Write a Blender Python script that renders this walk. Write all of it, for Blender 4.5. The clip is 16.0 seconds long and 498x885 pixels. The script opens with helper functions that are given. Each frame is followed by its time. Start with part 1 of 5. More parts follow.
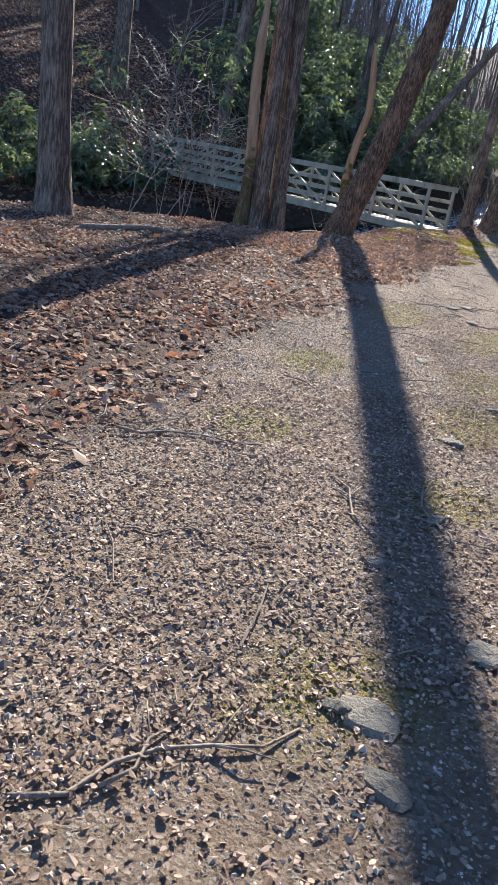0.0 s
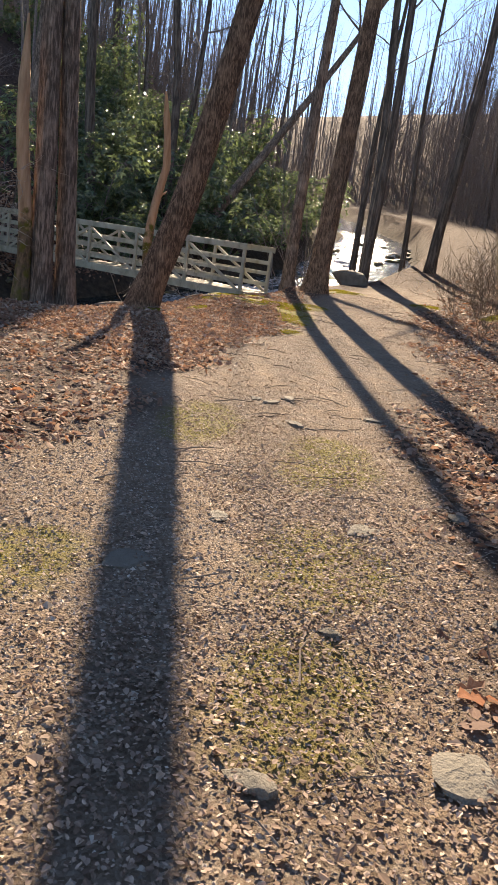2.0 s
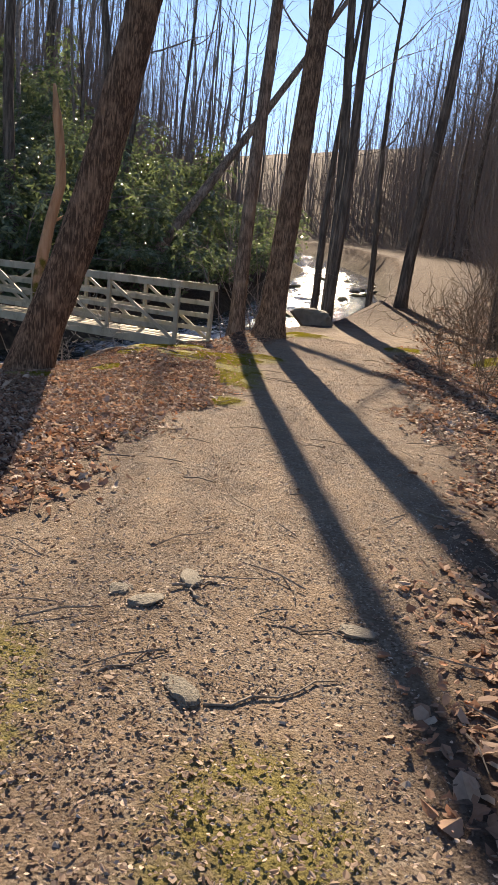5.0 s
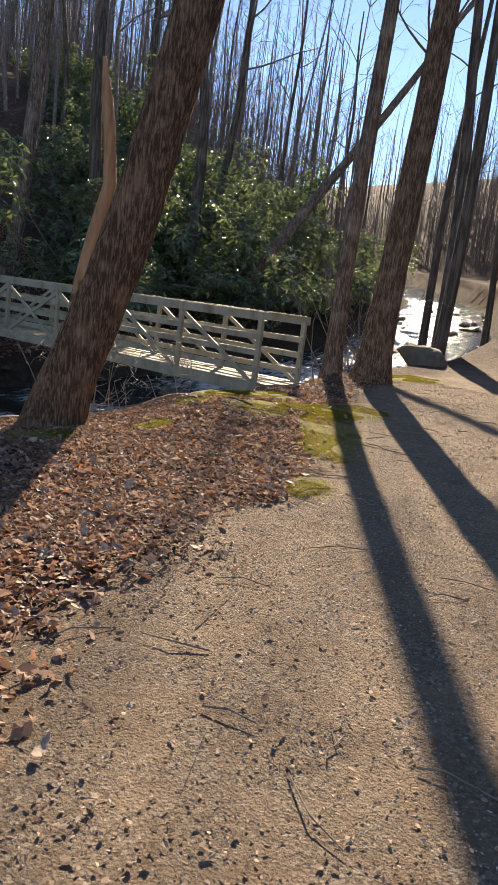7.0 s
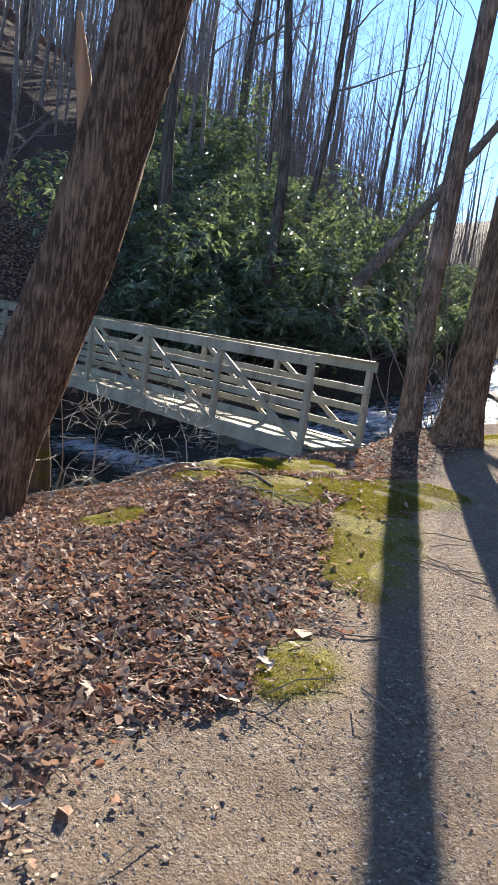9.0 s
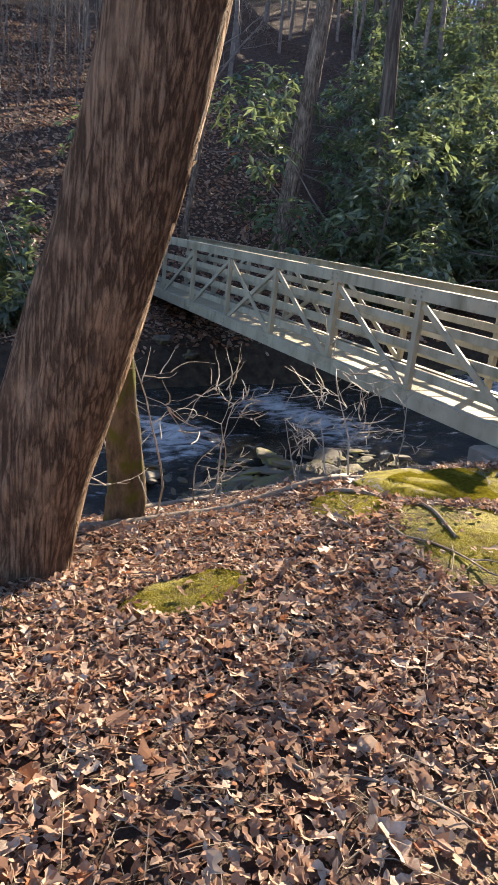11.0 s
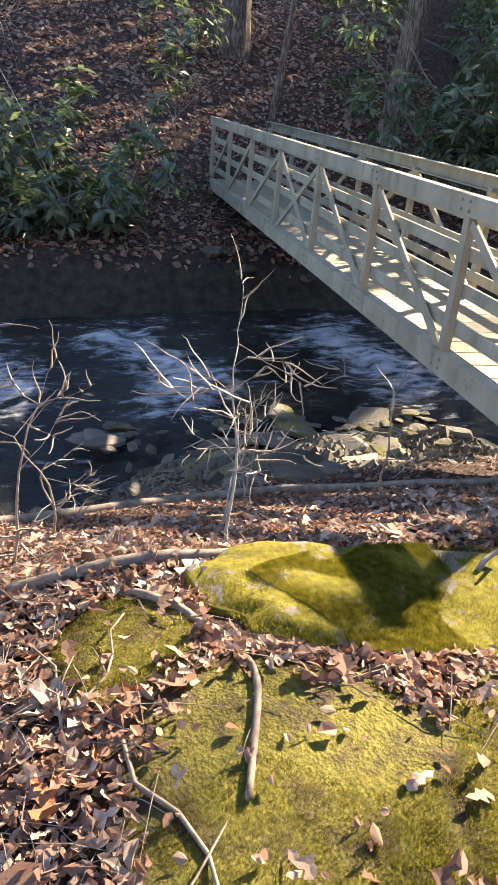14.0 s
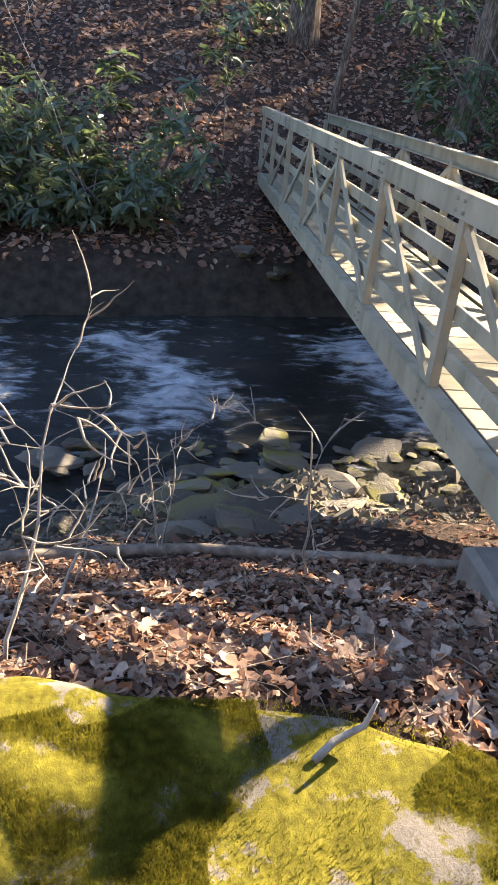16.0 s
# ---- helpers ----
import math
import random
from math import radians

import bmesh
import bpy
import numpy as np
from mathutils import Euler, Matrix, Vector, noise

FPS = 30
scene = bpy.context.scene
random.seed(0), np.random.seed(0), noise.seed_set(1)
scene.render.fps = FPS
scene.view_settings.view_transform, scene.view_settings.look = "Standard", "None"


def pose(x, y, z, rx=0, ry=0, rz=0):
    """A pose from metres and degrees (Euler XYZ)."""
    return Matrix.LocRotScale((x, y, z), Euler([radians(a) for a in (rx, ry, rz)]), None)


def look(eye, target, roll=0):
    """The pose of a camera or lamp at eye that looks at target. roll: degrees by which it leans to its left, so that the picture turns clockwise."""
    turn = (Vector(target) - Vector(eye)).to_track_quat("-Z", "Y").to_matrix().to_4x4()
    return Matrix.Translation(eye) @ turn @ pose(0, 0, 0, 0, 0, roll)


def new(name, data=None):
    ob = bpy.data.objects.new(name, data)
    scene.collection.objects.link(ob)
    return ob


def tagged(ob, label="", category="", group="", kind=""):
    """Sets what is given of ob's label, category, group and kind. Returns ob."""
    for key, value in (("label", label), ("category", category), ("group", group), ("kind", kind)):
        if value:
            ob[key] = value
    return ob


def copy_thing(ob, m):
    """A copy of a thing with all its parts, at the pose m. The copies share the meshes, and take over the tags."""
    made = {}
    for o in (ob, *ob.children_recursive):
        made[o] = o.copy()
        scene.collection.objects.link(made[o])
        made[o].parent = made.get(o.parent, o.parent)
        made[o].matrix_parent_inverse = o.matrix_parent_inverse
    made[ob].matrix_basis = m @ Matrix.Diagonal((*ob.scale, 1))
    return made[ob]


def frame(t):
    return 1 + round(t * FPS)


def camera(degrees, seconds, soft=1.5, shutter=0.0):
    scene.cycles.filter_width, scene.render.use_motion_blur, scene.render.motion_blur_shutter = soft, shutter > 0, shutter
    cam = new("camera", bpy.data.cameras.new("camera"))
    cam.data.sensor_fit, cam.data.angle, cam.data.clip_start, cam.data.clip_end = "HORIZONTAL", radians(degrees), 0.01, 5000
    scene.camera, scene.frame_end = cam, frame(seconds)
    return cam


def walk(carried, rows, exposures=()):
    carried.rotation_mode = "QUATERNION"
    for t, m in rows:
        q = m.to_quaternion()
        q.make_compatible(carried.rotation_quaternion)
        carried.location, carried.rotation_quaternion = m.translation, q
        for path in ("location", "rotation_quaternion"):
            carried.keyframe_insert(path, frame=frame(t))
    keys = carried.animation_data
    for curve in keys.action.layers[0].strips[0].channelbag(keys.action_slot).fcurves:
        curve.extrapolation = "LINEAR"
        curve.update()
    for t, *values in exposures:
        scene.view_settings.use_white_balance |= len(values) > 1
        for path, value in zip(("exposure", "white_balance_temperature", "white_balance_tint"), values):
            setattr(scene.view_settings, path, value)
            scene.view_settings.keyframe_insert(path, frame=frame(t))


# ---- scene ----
cam = camera(36.4, 16.0, soft=0.7)
PATH = [
    (0, (12.632, -17.875, 1.189), (11.319, -16.545, 0.476), 10.1),
    (0.5, (12.318, -17.365, 1.215), (11.043, -15.947, 0.613), 10.2),
    (1, (11.983, -16.767, 1.241), (10.77, -15.268, 0.71), 9.6),
    (1.5, (11.63, -16.168, 1.249), (10.503, -14.598, 0.735), 9.0),
    (2, (11.301, -15.489, 1.23), (10.226, -13.882, 0.72), 8.3),
    (2.5, (10.953, -14.915, 1.25), (9.901, -13.29, 0.747), 7.3),
    (3, (10.671, -14.298, 1.284), (9.636, -12.658, 0.792), 7.0),
    (3.2, (10.577, -14.09, 1.31), (9.551, -12.444, 0.822), 7.1),
    (5.3, (9.226, -11.599, 1.259), (8.178, -9.94, 0.868), 6.3),
    (5.5, (9.037, -11.347, 1.277), (7.967, -9.701, 0.896), 6.3),
    (6, (8.599, -10.772, 1.295), (7.461, -9.17, 0.925), 6.1),
    (6.5, (8.234, -10.079, 1.291), (7.025, -8.531, 0.911), 6.8),
    (7, (7.862, -9.486, 1.284), (6.613, -7.967, 0.92), 7.3),
    (7.5, (7.565, -8.827, 1.291), (6.306, -7.308, 0.962), 7.9),
    (8, (7.244, -8.221, 1.357), (6.0, -6.684, 1.055), 7.7),
    (8.5, (6.946, -7.588, 1.402), (5.687, -6.064, 1.099), 8.1),
    (9, (6.634, -6.996, 1.432), (5.181, -5.657, 1.123), 8.0),
    (9.5, (6.206, -6.494, 1.436), (4.618, -5.339, 1.059), 8.4),
    (9.7, (6.055, -6.284, 1.395), (4.428, -5.195, 0.99), 8.5),
    (11.8, (4.557, -4.644, 1.752), (2.801, -3.916, 1.132), 5.8),
    (12, (4.453, -4.506, 1.751), (2.69, -3.806, 1.119), 6.1),
    (12.5, (4.183, -4.069, 1.723), (2.416, -3.426, 1.041), 6.2),
    (13, (3.924, -3.618, 1.662), (2.159, -3.035, 0.925), 5.7),
    (13.5, (3.579, -3.225, 1.666), (1.82, -2.7, 0.873), 5.6),
    (14, (3.263, -2.761, 1.665), (1.504, -2.311, 0.827), 5.6),
    (14.5, (2.986, -2.389, 1.634), (1.226, -2.014, 0.763), 5.4),
    (15, (2.703, -2.01, 1.566), (0.935, -1.726, 0.675), 4.6),
    (15.5, (2.56, -1.783, 1.589), (0.787, -1.531, 0.699), 6.0),
    (16, (2.39, -1.644, 1.589), (0.601, -1.405, 0.726), 6.4),
]
walk(cam, [(t, look(eye, target, roll)) for t, eye, target, roll in PATH],
     exposures=[(0.0, 1.7, 6000, 9), (2.5, 1.65, 8200, 14), (6.0, 1.42, 7800, 13), (7.5, 1.5, 7650, 11), (9.0, 1.85, 6400, 8), (9.5, 1.85, 6900, 9), (12.0, 2.55, 7500, 13), (16.0, 2.68, 7500, 13)])

# ---- light ----
SUN_AZ, SUN_EL = -36.5, 28.0          # degrees from +y towards +x, and above the horizon
sun_way = Vector((-math.sin(radians(SUN_AZ)) * math.cos(radians(SUN_EL)), -math.cos(radians(SUN_AZ)) * math.cos(radians(SUN_EL)), -math.sin(radians(SUN_EL))))
sun = new("sun", bpy.data.lights.new("sun", "SUN"))
sun.data.energy, sun.data.angle, sun.data.color = 5.0, radians(0.5), (1.0, 0.9, 0.76)
sun.matrix_world = look((0, 0, 40), Vector((0, 0, 40)) + sun_way)
world = bpy.data.worlds.new("world")
scene.world = world
world.use_nodes = True
sky = world.node_tree.nodes.new("ShaderNodeTexSky")
sky.sky_type, sky.sun_disc = "NISHITA", False
sky.sun_elevation, sky.sun_rotation = radians(SUN_EL), radians(SUN_AZ)
world.node_tree.links.new(sky.outputs[0], world.node_tree.nodes["Background"].inputs[0])
world.node_tree.nodes["Background"].inputs[1].default_value = 0.11
sky.altitude, sky.air_density, sky.dust_density, sky.ozone_density = 2600, 0.8, 0.0, 3.0


# ---- materials ----
class Mat:
    """A small builder for node materials."""

    def __init__(self, name, rough=0.8, metal=0.0, spec=0.3):
        self.m = bpy.data.materials.new(name)
        self.m.use_nodes = True
        self.t = self.m.node_tree
        self.b = self.t.nodes["Principled BSDF"]
        self.b.inputs["Roughness"].default_value = rough
        self.b.inputs["Metallic"].default_value = metal
        self.b.inputs["Specular IOR Level"].default_value = spec
        self.co = self.t.nodes.new("ShaderNodeTexCoord").outputs["Object"]

    def node(self, kind, **sets):
        n = self.t.nodes.new(kind)
        for key, v in sets.items():
            n.inputs[key.replace("_", " ")].default_value = v
        return n

    def link(self, a, b):
        self.t.links.new(a, b)

    def noise(self, scale, detail=4.0, stretch=None, rough=0.55):
        n = self.node("ShaderNodeTexNoise", Scale=scale, Detail=detail, Roughness=rough)
        co = self.co
        if stretch:
            mp = self.node("ShaderNodeMapping", Scale=stretch)
            self.link(co, mp.inputs[0])
            co = mp.outputs[0]
        self.link(co, n.inputs["Vector"])
        return n.outputs["Fac"]

    def voronoi(self, scale, feature="F1", out="Distance", stretch=None):
        n = self.node("ShaderNodeTexVoronoi", Scale=scale)
        n.feature = feature
        co = self.co
        if stretch:
            mp = self.node("ShaderNodeMapping", Scale=stretch)
            self.link(co, mp.inputs[0])
            co = mp.outputs[0]
        self.link(co, n.inputs["Vector"])
        return n.outputs[out]

    def ramp(self, fac, *stops):
        n = self.t.nodes.new("ShaderNodeValToRGB")
        e = n.color_ramp.elements
        while len(e) < len(stops):
            e.new(0.5)
        for el, (p, c) in zip(e, stops):
            el.position = p
            el.color = (*c, 1) if len(c) == 3 else c
        self.link(fac, n.inputs[0])
        return n.outputs[0]

    def mix(self, fac, a, b, blend="MIX"):
        n = self.t.nodes.new("ShaderNodeMix")
        n.data_type, n.blend_type = "RGBA", blend
        for sock, v in ((n.inputs[0], fac), (n.inputs[6], a), (n.inputs[7], b)):
            if isinstance(v, (int, float)):
                sock.default_value = v
            elif isinstance(v, tuple):
                sock.default_value = (*v, 1)
            else:
                self.link(v, sock)
        return n.outputs[2]

    def attr(self, name):
        n = self.t.nodes.new("ShaderNodeAttribute")
        n.attribute_name = name
        return n.outputs["Fac"]

    def math(self, op, a, b=0.0):
        n = self.t.nodes.new("ShaderNodeMath")
        n.operation = op
        for sock, v in ((n.inputs[0], a), (n.inputs[1], b)):
            if isinstance(v, (int, float)):
                sock.default_value = v
            else:
                self.link(v, sock)
        return n.outputs[0]

    def island(self):
        return self.t.nodes.new("ShaderNodeNewGeometry").outputs["Random Per Island"]

    def chance(self):
        return self.t.nodes.new("ShaderNodeObjectInfo").outputs["Random"]

    def color(self, c):
        if isinstance(c, tuple):
            self.b.inputs["Base Color"].default_value = (*c, 1)
        else:
            self.link(c, self.b.inputs["Base Color"])

    def bump(self, h, strength=0.5, dist=0.02):
        n = self.node("ShaderNodeBump", Strength=strength, Distance=dist)
        self.link(h, n.inputs["Height"])
        self.link(n.outputs[0], self.b.inputs["Normal"])

    def thin(self, share, c):
        """Lets light through, as thin leaves do."""
        t = self.t.nodes.new("ShaderNodeBsdfTranslucent")
        self.link(c, t.inputs[0])
        mx = self.t.nodes.new("ShaderNodeMixShader")
        mx.inputs[0].default_value = share
        self.link(self.b.outputs[0], mx.inputs[1])
        self.link(t.outputs[0], mx.inputs[2])
        self.link(mx.outputs[0], self.t.nodes["Material Output"].inputs[0])

    def rough(self, r):
        self.link(r, self.b.inputs["Roughness"])


def ground_material():
    k = Mat("forest_ground", 0.95, spec=0.15)
    soil = k.ramp(k.noise(3.0, 6), (0.3, (0.05, 0.034, 0.026)), (0.7, (0.1, 0.068, 0.052)))
    litter = k.ramp(k.voronoi(16, out="Color"), (0.1, (0.035, 0.022, 0.017)), (0.5, (0.085, 0.054, 0.042)), (0.9, (0.16, 0.105, 0.083)))
    leaf = k.mix(k.ramp(k.noise(9, 5), (0.42, (0, 0, 0)), (0.6, (1, 1, 1))), soil, litter)
    grit = k.ramp(k.voronoi(70, out="Color"), (0.05, (0.1, 0.075, 0.055)), (0.5, (0.23, 0.18, 0.14)), (0.95, (0.4, 0.34, 0.27)))
    dirt = k.ramp(k.noise(2.3, 9, rough=0.68), (0.32, (0.13, 0.086, 0.058)), (0.68, (0.33, 0.24, 0.165)))
    gravel = k.mix(k.ramp(k.noise(5, 6), (0.4, (0.25, 0.25, 0.25)), (0.62, (0.8, 0.8, 0.8))), dirt, grit)
    c = k.mix(k.attr("path"), leaf, gravel)
    mossc = k.ramp(k.noise(40, 5), (0.25, (0.1, 0.09, 0.025)), (0.55, (0.22, 0.19, 0.04)), (0.8, (0.34, 0.285, 0.08)))
    spot = k.math("MULTIPLY", k.attr("moss"), k.ramp(k.noise(7, 6), (0.32, (0, 0, 0)), (0.52, (1, 1, 1))))
    c = k.mix(spot, c, mossc)
    bed = k.ramp(k.noise(6, 5), (0.3, (0.03, 0.026, 0.02)), (0.7, (0.09, 0.075, 0.055)))
    k.color(k.mix(k.attr("bed"), c, bed))
    k.bump(k.math("ADD", k.noise(22, 9, rough=0.78), k.math("MULTIPLY", k.voronoi(75), 0.35)), 0.9, 0.04)
    return k.m


def bark_material(name, dark, light, scale=1.0, mossy=0.0, depth=0.03):
    k = Mat(name, 0.92, spec=0.15)
    furrow = k.noise(14 * scale, 6, (1, 1, 0.2), 0.68)
    fine = k.noise(60 * scale, 4, (1, 1, 0.3))
    plate = k.voronoi(19 * scale, "DISTANCE_TO_EDGE", "Distance", (1, 1, 0.055))
    crack = k.ramp(plate, (0.0, (0, 0, 0)), (0.22, (1, 1, 1)))
    furrow = k.math("ADD", k.math("MULTIPLY", furrow, 0.85), k.math("MULTIPLY", crack, 0.14))
    c = k.ramp(furrow, (0.44, dark), (0.64, light))
    c = k.mix(k.math("MULTIPLY", fine, 0.5), c, tuple(v * 0.55 for v in light))
    patch = k.ramp(k.noise(1.6 * scale, 4), (0.5, (0, 0, 0)), (0.72, (1, 1, 1)))
    c = k.mix(k.math("MULTIPLY", patch, 0.35), c, tuple(min(1, v * 1.5) for v in light))
    if mossy:
        c = k.mix(k.math("MULTIPLY", k.ramp(k.noise(3.5, 5), (0.5, (0, 0, 0)), (0.66, (1, 1, 1))), mossy), c, (0.1, 0.1, 0.02))
    k.color(c)
    k.bump(k.math("ADD", furrow, k.math("MULTIPLY", fine, 0.35)), 1.0, depth)
    return k.m


def leaf_litter_material():
    k = Mat("dead_leaves", 0.75, spec=0.3)
    c = k.ramp(k.island(), (0.0, (0.13, 0.0671, 0.0448)), (0.3, (0.299, 0.165, 0.106)), (0.65, (0.468, 0.287, 0.19)), (0.9, (0.54, 0.43, 0.33)), (1.0, (0.5, 0.171, 0.056)))
    c = k.mix(k.math("MULTIPLY", k.noise(60, 3), 0.5), c, (0.14, 0.08, 0.06))
    k.color(c)
    k.bump(k.noise(120, 3), 0.4, 0.004)
    k.thin(0.3, c)
    return k.m


def stone_material(name, dark, light, moss=0.0, rough=0.85):
    k = Mat(name, rough, spec=0.3)
    c = k.ramp(k.noise(4, 7, rough=0.65), (0.3, dark), (0.7, light))
    c = k.mix(k.math("MULTIPLY", k.noise(45, 3), 0.5), c, tuple(v * 0.6 for v in light))
    c = k.mix(k.math("MULTIPLY", k.chance(), 0.4), c, tuple(v * 1.3 for v in light))
    if moss:
        c = k.mix(k.math("MULTIPLY", k.ramp(k.noise(3, 6), (0.45, (0, 0, 0)), (0.6, (1, 1, 1))), moss), c, (0.2, 0.18, 0.03))
    k.color(c)
    k.bump(k.math("ADD", k.noise(9, 8, rough=0.7), k.math("MULTIPLY", k.noise(70, 3), 0.2)), 0.8, 0.03)
    return k.m


def steel_material():
    k = Mat("painted_steel", 0.55, 0.0, 0.4)
    c = k.ramp(k.noise(2.2, 6), (0.3, (0.29, 0.26, 0.18)), (0.7, (0.45, 0.41, 0.3)))
    rust = k.ramp(k.noise(14, 7, rough=0.7), (0.6, (0, 0, 0)), (0.72, (1, 1, 1)))
    c = k.mix(k.math("MULTIPLY", rust, 0.6), c, (0.13, 0.075, 0.04))
    grime = k.ramp(k.noise(5, 5, (1, 1, 0.3)), (0.5, (0, 0, 0)), (0.75, (1, 1, 1)))
    k.color(k.mix(k.math("MULTIPLY", grime, 0.7), c, (0.12, 0.115, 0.06)))
    k.bump(k.noise(40, 4), 0.25, 0.004)
    return k.m


def plank_material():
    k = Mat("deck_boards", 0.75, spec=0.3)
    grain = k.noise(9, 6, (7, 0.5, 3))
    c = k.ramp(grain, (0.3, (0.26, 0.22, 0.15)), (0.7, (0.42, 0.37, 0.26)))
    c = k.mix(k.math("MULTIPLY", k.chance(), 0.5), c, (0.25, 0.23, 0.14))
    k.color(k.mix(k.math("MULTIPLY", k.ramp(k.noise(3, 5), (0.5, (0, 0, 0)), (0.7, (1, 1, 1))), 0.35), c, (0.17, 0.17, 0.06)))
    k.bump(grain, 0.4, 0.006)
    return k.m


def water_material():
    k = Mat("stream_water", 0.07, spec=0.5)
    k.b.inputs["IOR"].default_value = 1.33
    deep = k.ramp(k.noise(1.5, 4), (0.3, (0.008, 0.009, 0.009)), (0.7, (0.03, 0.03, 0.024)))
    streak = k.noise(4, 7, (1.5, 0.7, 1.0), 0.62)
    foam = k.ramp(k.math("ADD", streak, k.math("MULTIPLY", k.attr("foam"), 0.3)), (0.6, (0, 0, 0)), (0.92, (1, 1, 1)))
    k.color(k.mix(foam, deep, (0.6, 0.63, 0.66)))
    k.rough(k.math("ADD", k.math("MULTIPLY", foam, 0.5), 0.06))
    k.bump(k.math("ADD", k.noise(7, 6, (1.0, 0.6, 1.0), 0.65), k.math("MULTIPLY", foam, 0.4)), 0.8, 0.08)
    return k.m


def evergreen_material():
    k = Mat("evergreen_leaf", 0.24, spec=0.7)
    c = k.ramp(k.island(), (0.0, (0.045, 0.07, 0.046)), (0.5, (0.09, 0.13, 0.076)), (0.85, (0.14, 0.18, 0.1)), (1.0, (0.27, 0.3, 0.14)))
    k.color(c)
    k.thin(0.36, k.mix(0.6, c, (0.28, 0.36, 0.13)))
    return k.m


def plain(name, dark, light, scale=12, rough=0.85, spec=0.2):
    k = Mat(name, rough, spec=spec)
    k.color(k.ramp(k.noise(scale, 5), (0.3, dark), (0.7, light)))
    k.bump(k.noise(scale * 4, 3), 0.4, 0.006)
    return k.m


GROUND, WATER, STEEL, BOARD = ground_material(), water_material(), steel_material(), plank_material()
BARK = bark_material("furrowed_bark", (0.055, 0.04, 0.03), (0.34, 0.26, 0.2), 1.6)
BARK_WARM = bark_material("warm_bark", (0.05, 0.03, 0.02), (0.4, 0.26, 0.17), 1.9, 0.0, 0.06)
BARK_FAR = bark_material("grey_bark", (0.05, 0.04, 0.033), (0.19, 0.155, 0.125), 0.6)


def snag_material():
    k = Mat("peeled_wood", 0.85, spec=0.2)
    wood = k.ramp(k.noise(10, 6, (1, 1, 0.12), 0.65), (0.3, (0.24, 0.14, 0.075)), (0.55, (0.42, 0.27, 0.16)), (0.75, (0.52, 0.36, 0.23)))
    bark = k.ramp(k.noise(16, 7, (1, 1, 0.4), 0.7), (0.35, (0.06, 0.045, 0.025)), (0.65, (0.22, 0.15, 0.09)))
    bark = k.mix(k.ramp(k.noise(5, 5), (0.48, (0, 0, 0)), (0.62, (1, 1, 1))), bark, (0.1, 0.095, 0.015))
    up = k.t.nodes.new("ShaderNodeSeparateXYZ")
    k.link(k.co, up.inputs[0])
    h = k.math("ADD", up.outputs[2], k.math("MULTIPLY", k.noise(3.5, 6), 1.6))
    k.color(k.mix(k.ramp(k.math("MULTIPLY", h, 0.4), (0.72, (0, 0, 0)), (0.78, (1, 1, 1))), bark, wood))
    k.bump(k.noise(22, 7, (1, 1, 0.3), 0.7), 0.9, 0.02)
    return k.m


SNAGWOOD = snag_material()
LITTER, LEAF = leaf_litter_material(), evergreen_material()
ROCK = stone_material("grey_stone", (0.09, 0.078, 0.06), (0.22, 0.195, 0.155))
# Wet stone; its dark colour also stands for shade on the gravel bar.
ROCK_WET_SHADED = stone_material("wet_shaded_stone", (0.035, 0.03, 0.022), (0.12, 0.1, 0.075), 0.4, 0.5)
TWIG = plain("dry_twig", (0.13, 0.1, 0.075), (0.3, 0.245, 0.19), 20)
PALE_TWIG = plain("pale_twig", (0.2, 0.17, 0.135), (0.42, 0.37, 0.3), 20, 0.6, 0.4)
CONCRETE = plain("old_concrete", (0.14, 0.13, 0.11), (0.28, 0.26, 0.22), 5)
BRANCH = plain("grey_twigs", (0.11, 0.09, 0.08), (0.26, 0.22, 0.195), 8)
BRUSH = plain("dry_brush", (0.1, 0.07, 0.045), (0.26, 0.185, 0.12), 8)


# ---- mesh building ----
def mesh_of(name, verts, faces, material, smooth=False):
    """A mesh from arrays of corners and of equal-sided faces."""
    verts, faces = np.asarray(verts, dtype=np.float32), np.asarray(faces, dtype=np.int32)
    n, k = faces.shape
    me = bpy.data.meshes.new(name)
    me.vertices.add(len(verts))
    me.vertices.foreach_set("co", verts.ravel())
    me.loops.add(n * k)
    me.loops.foreach_set("vertex_index", faces.ravel())
    me.polygons.add(n)
    me.polygons.foreach_set("loop_start", np.arange(0, n * k, k, dtype=np.int32))
    me.polygons.foreach_set("use_smooth", np.full(n, smooth))
    me.update(calc_edges=True)
    me.materials.append(material)
    return me


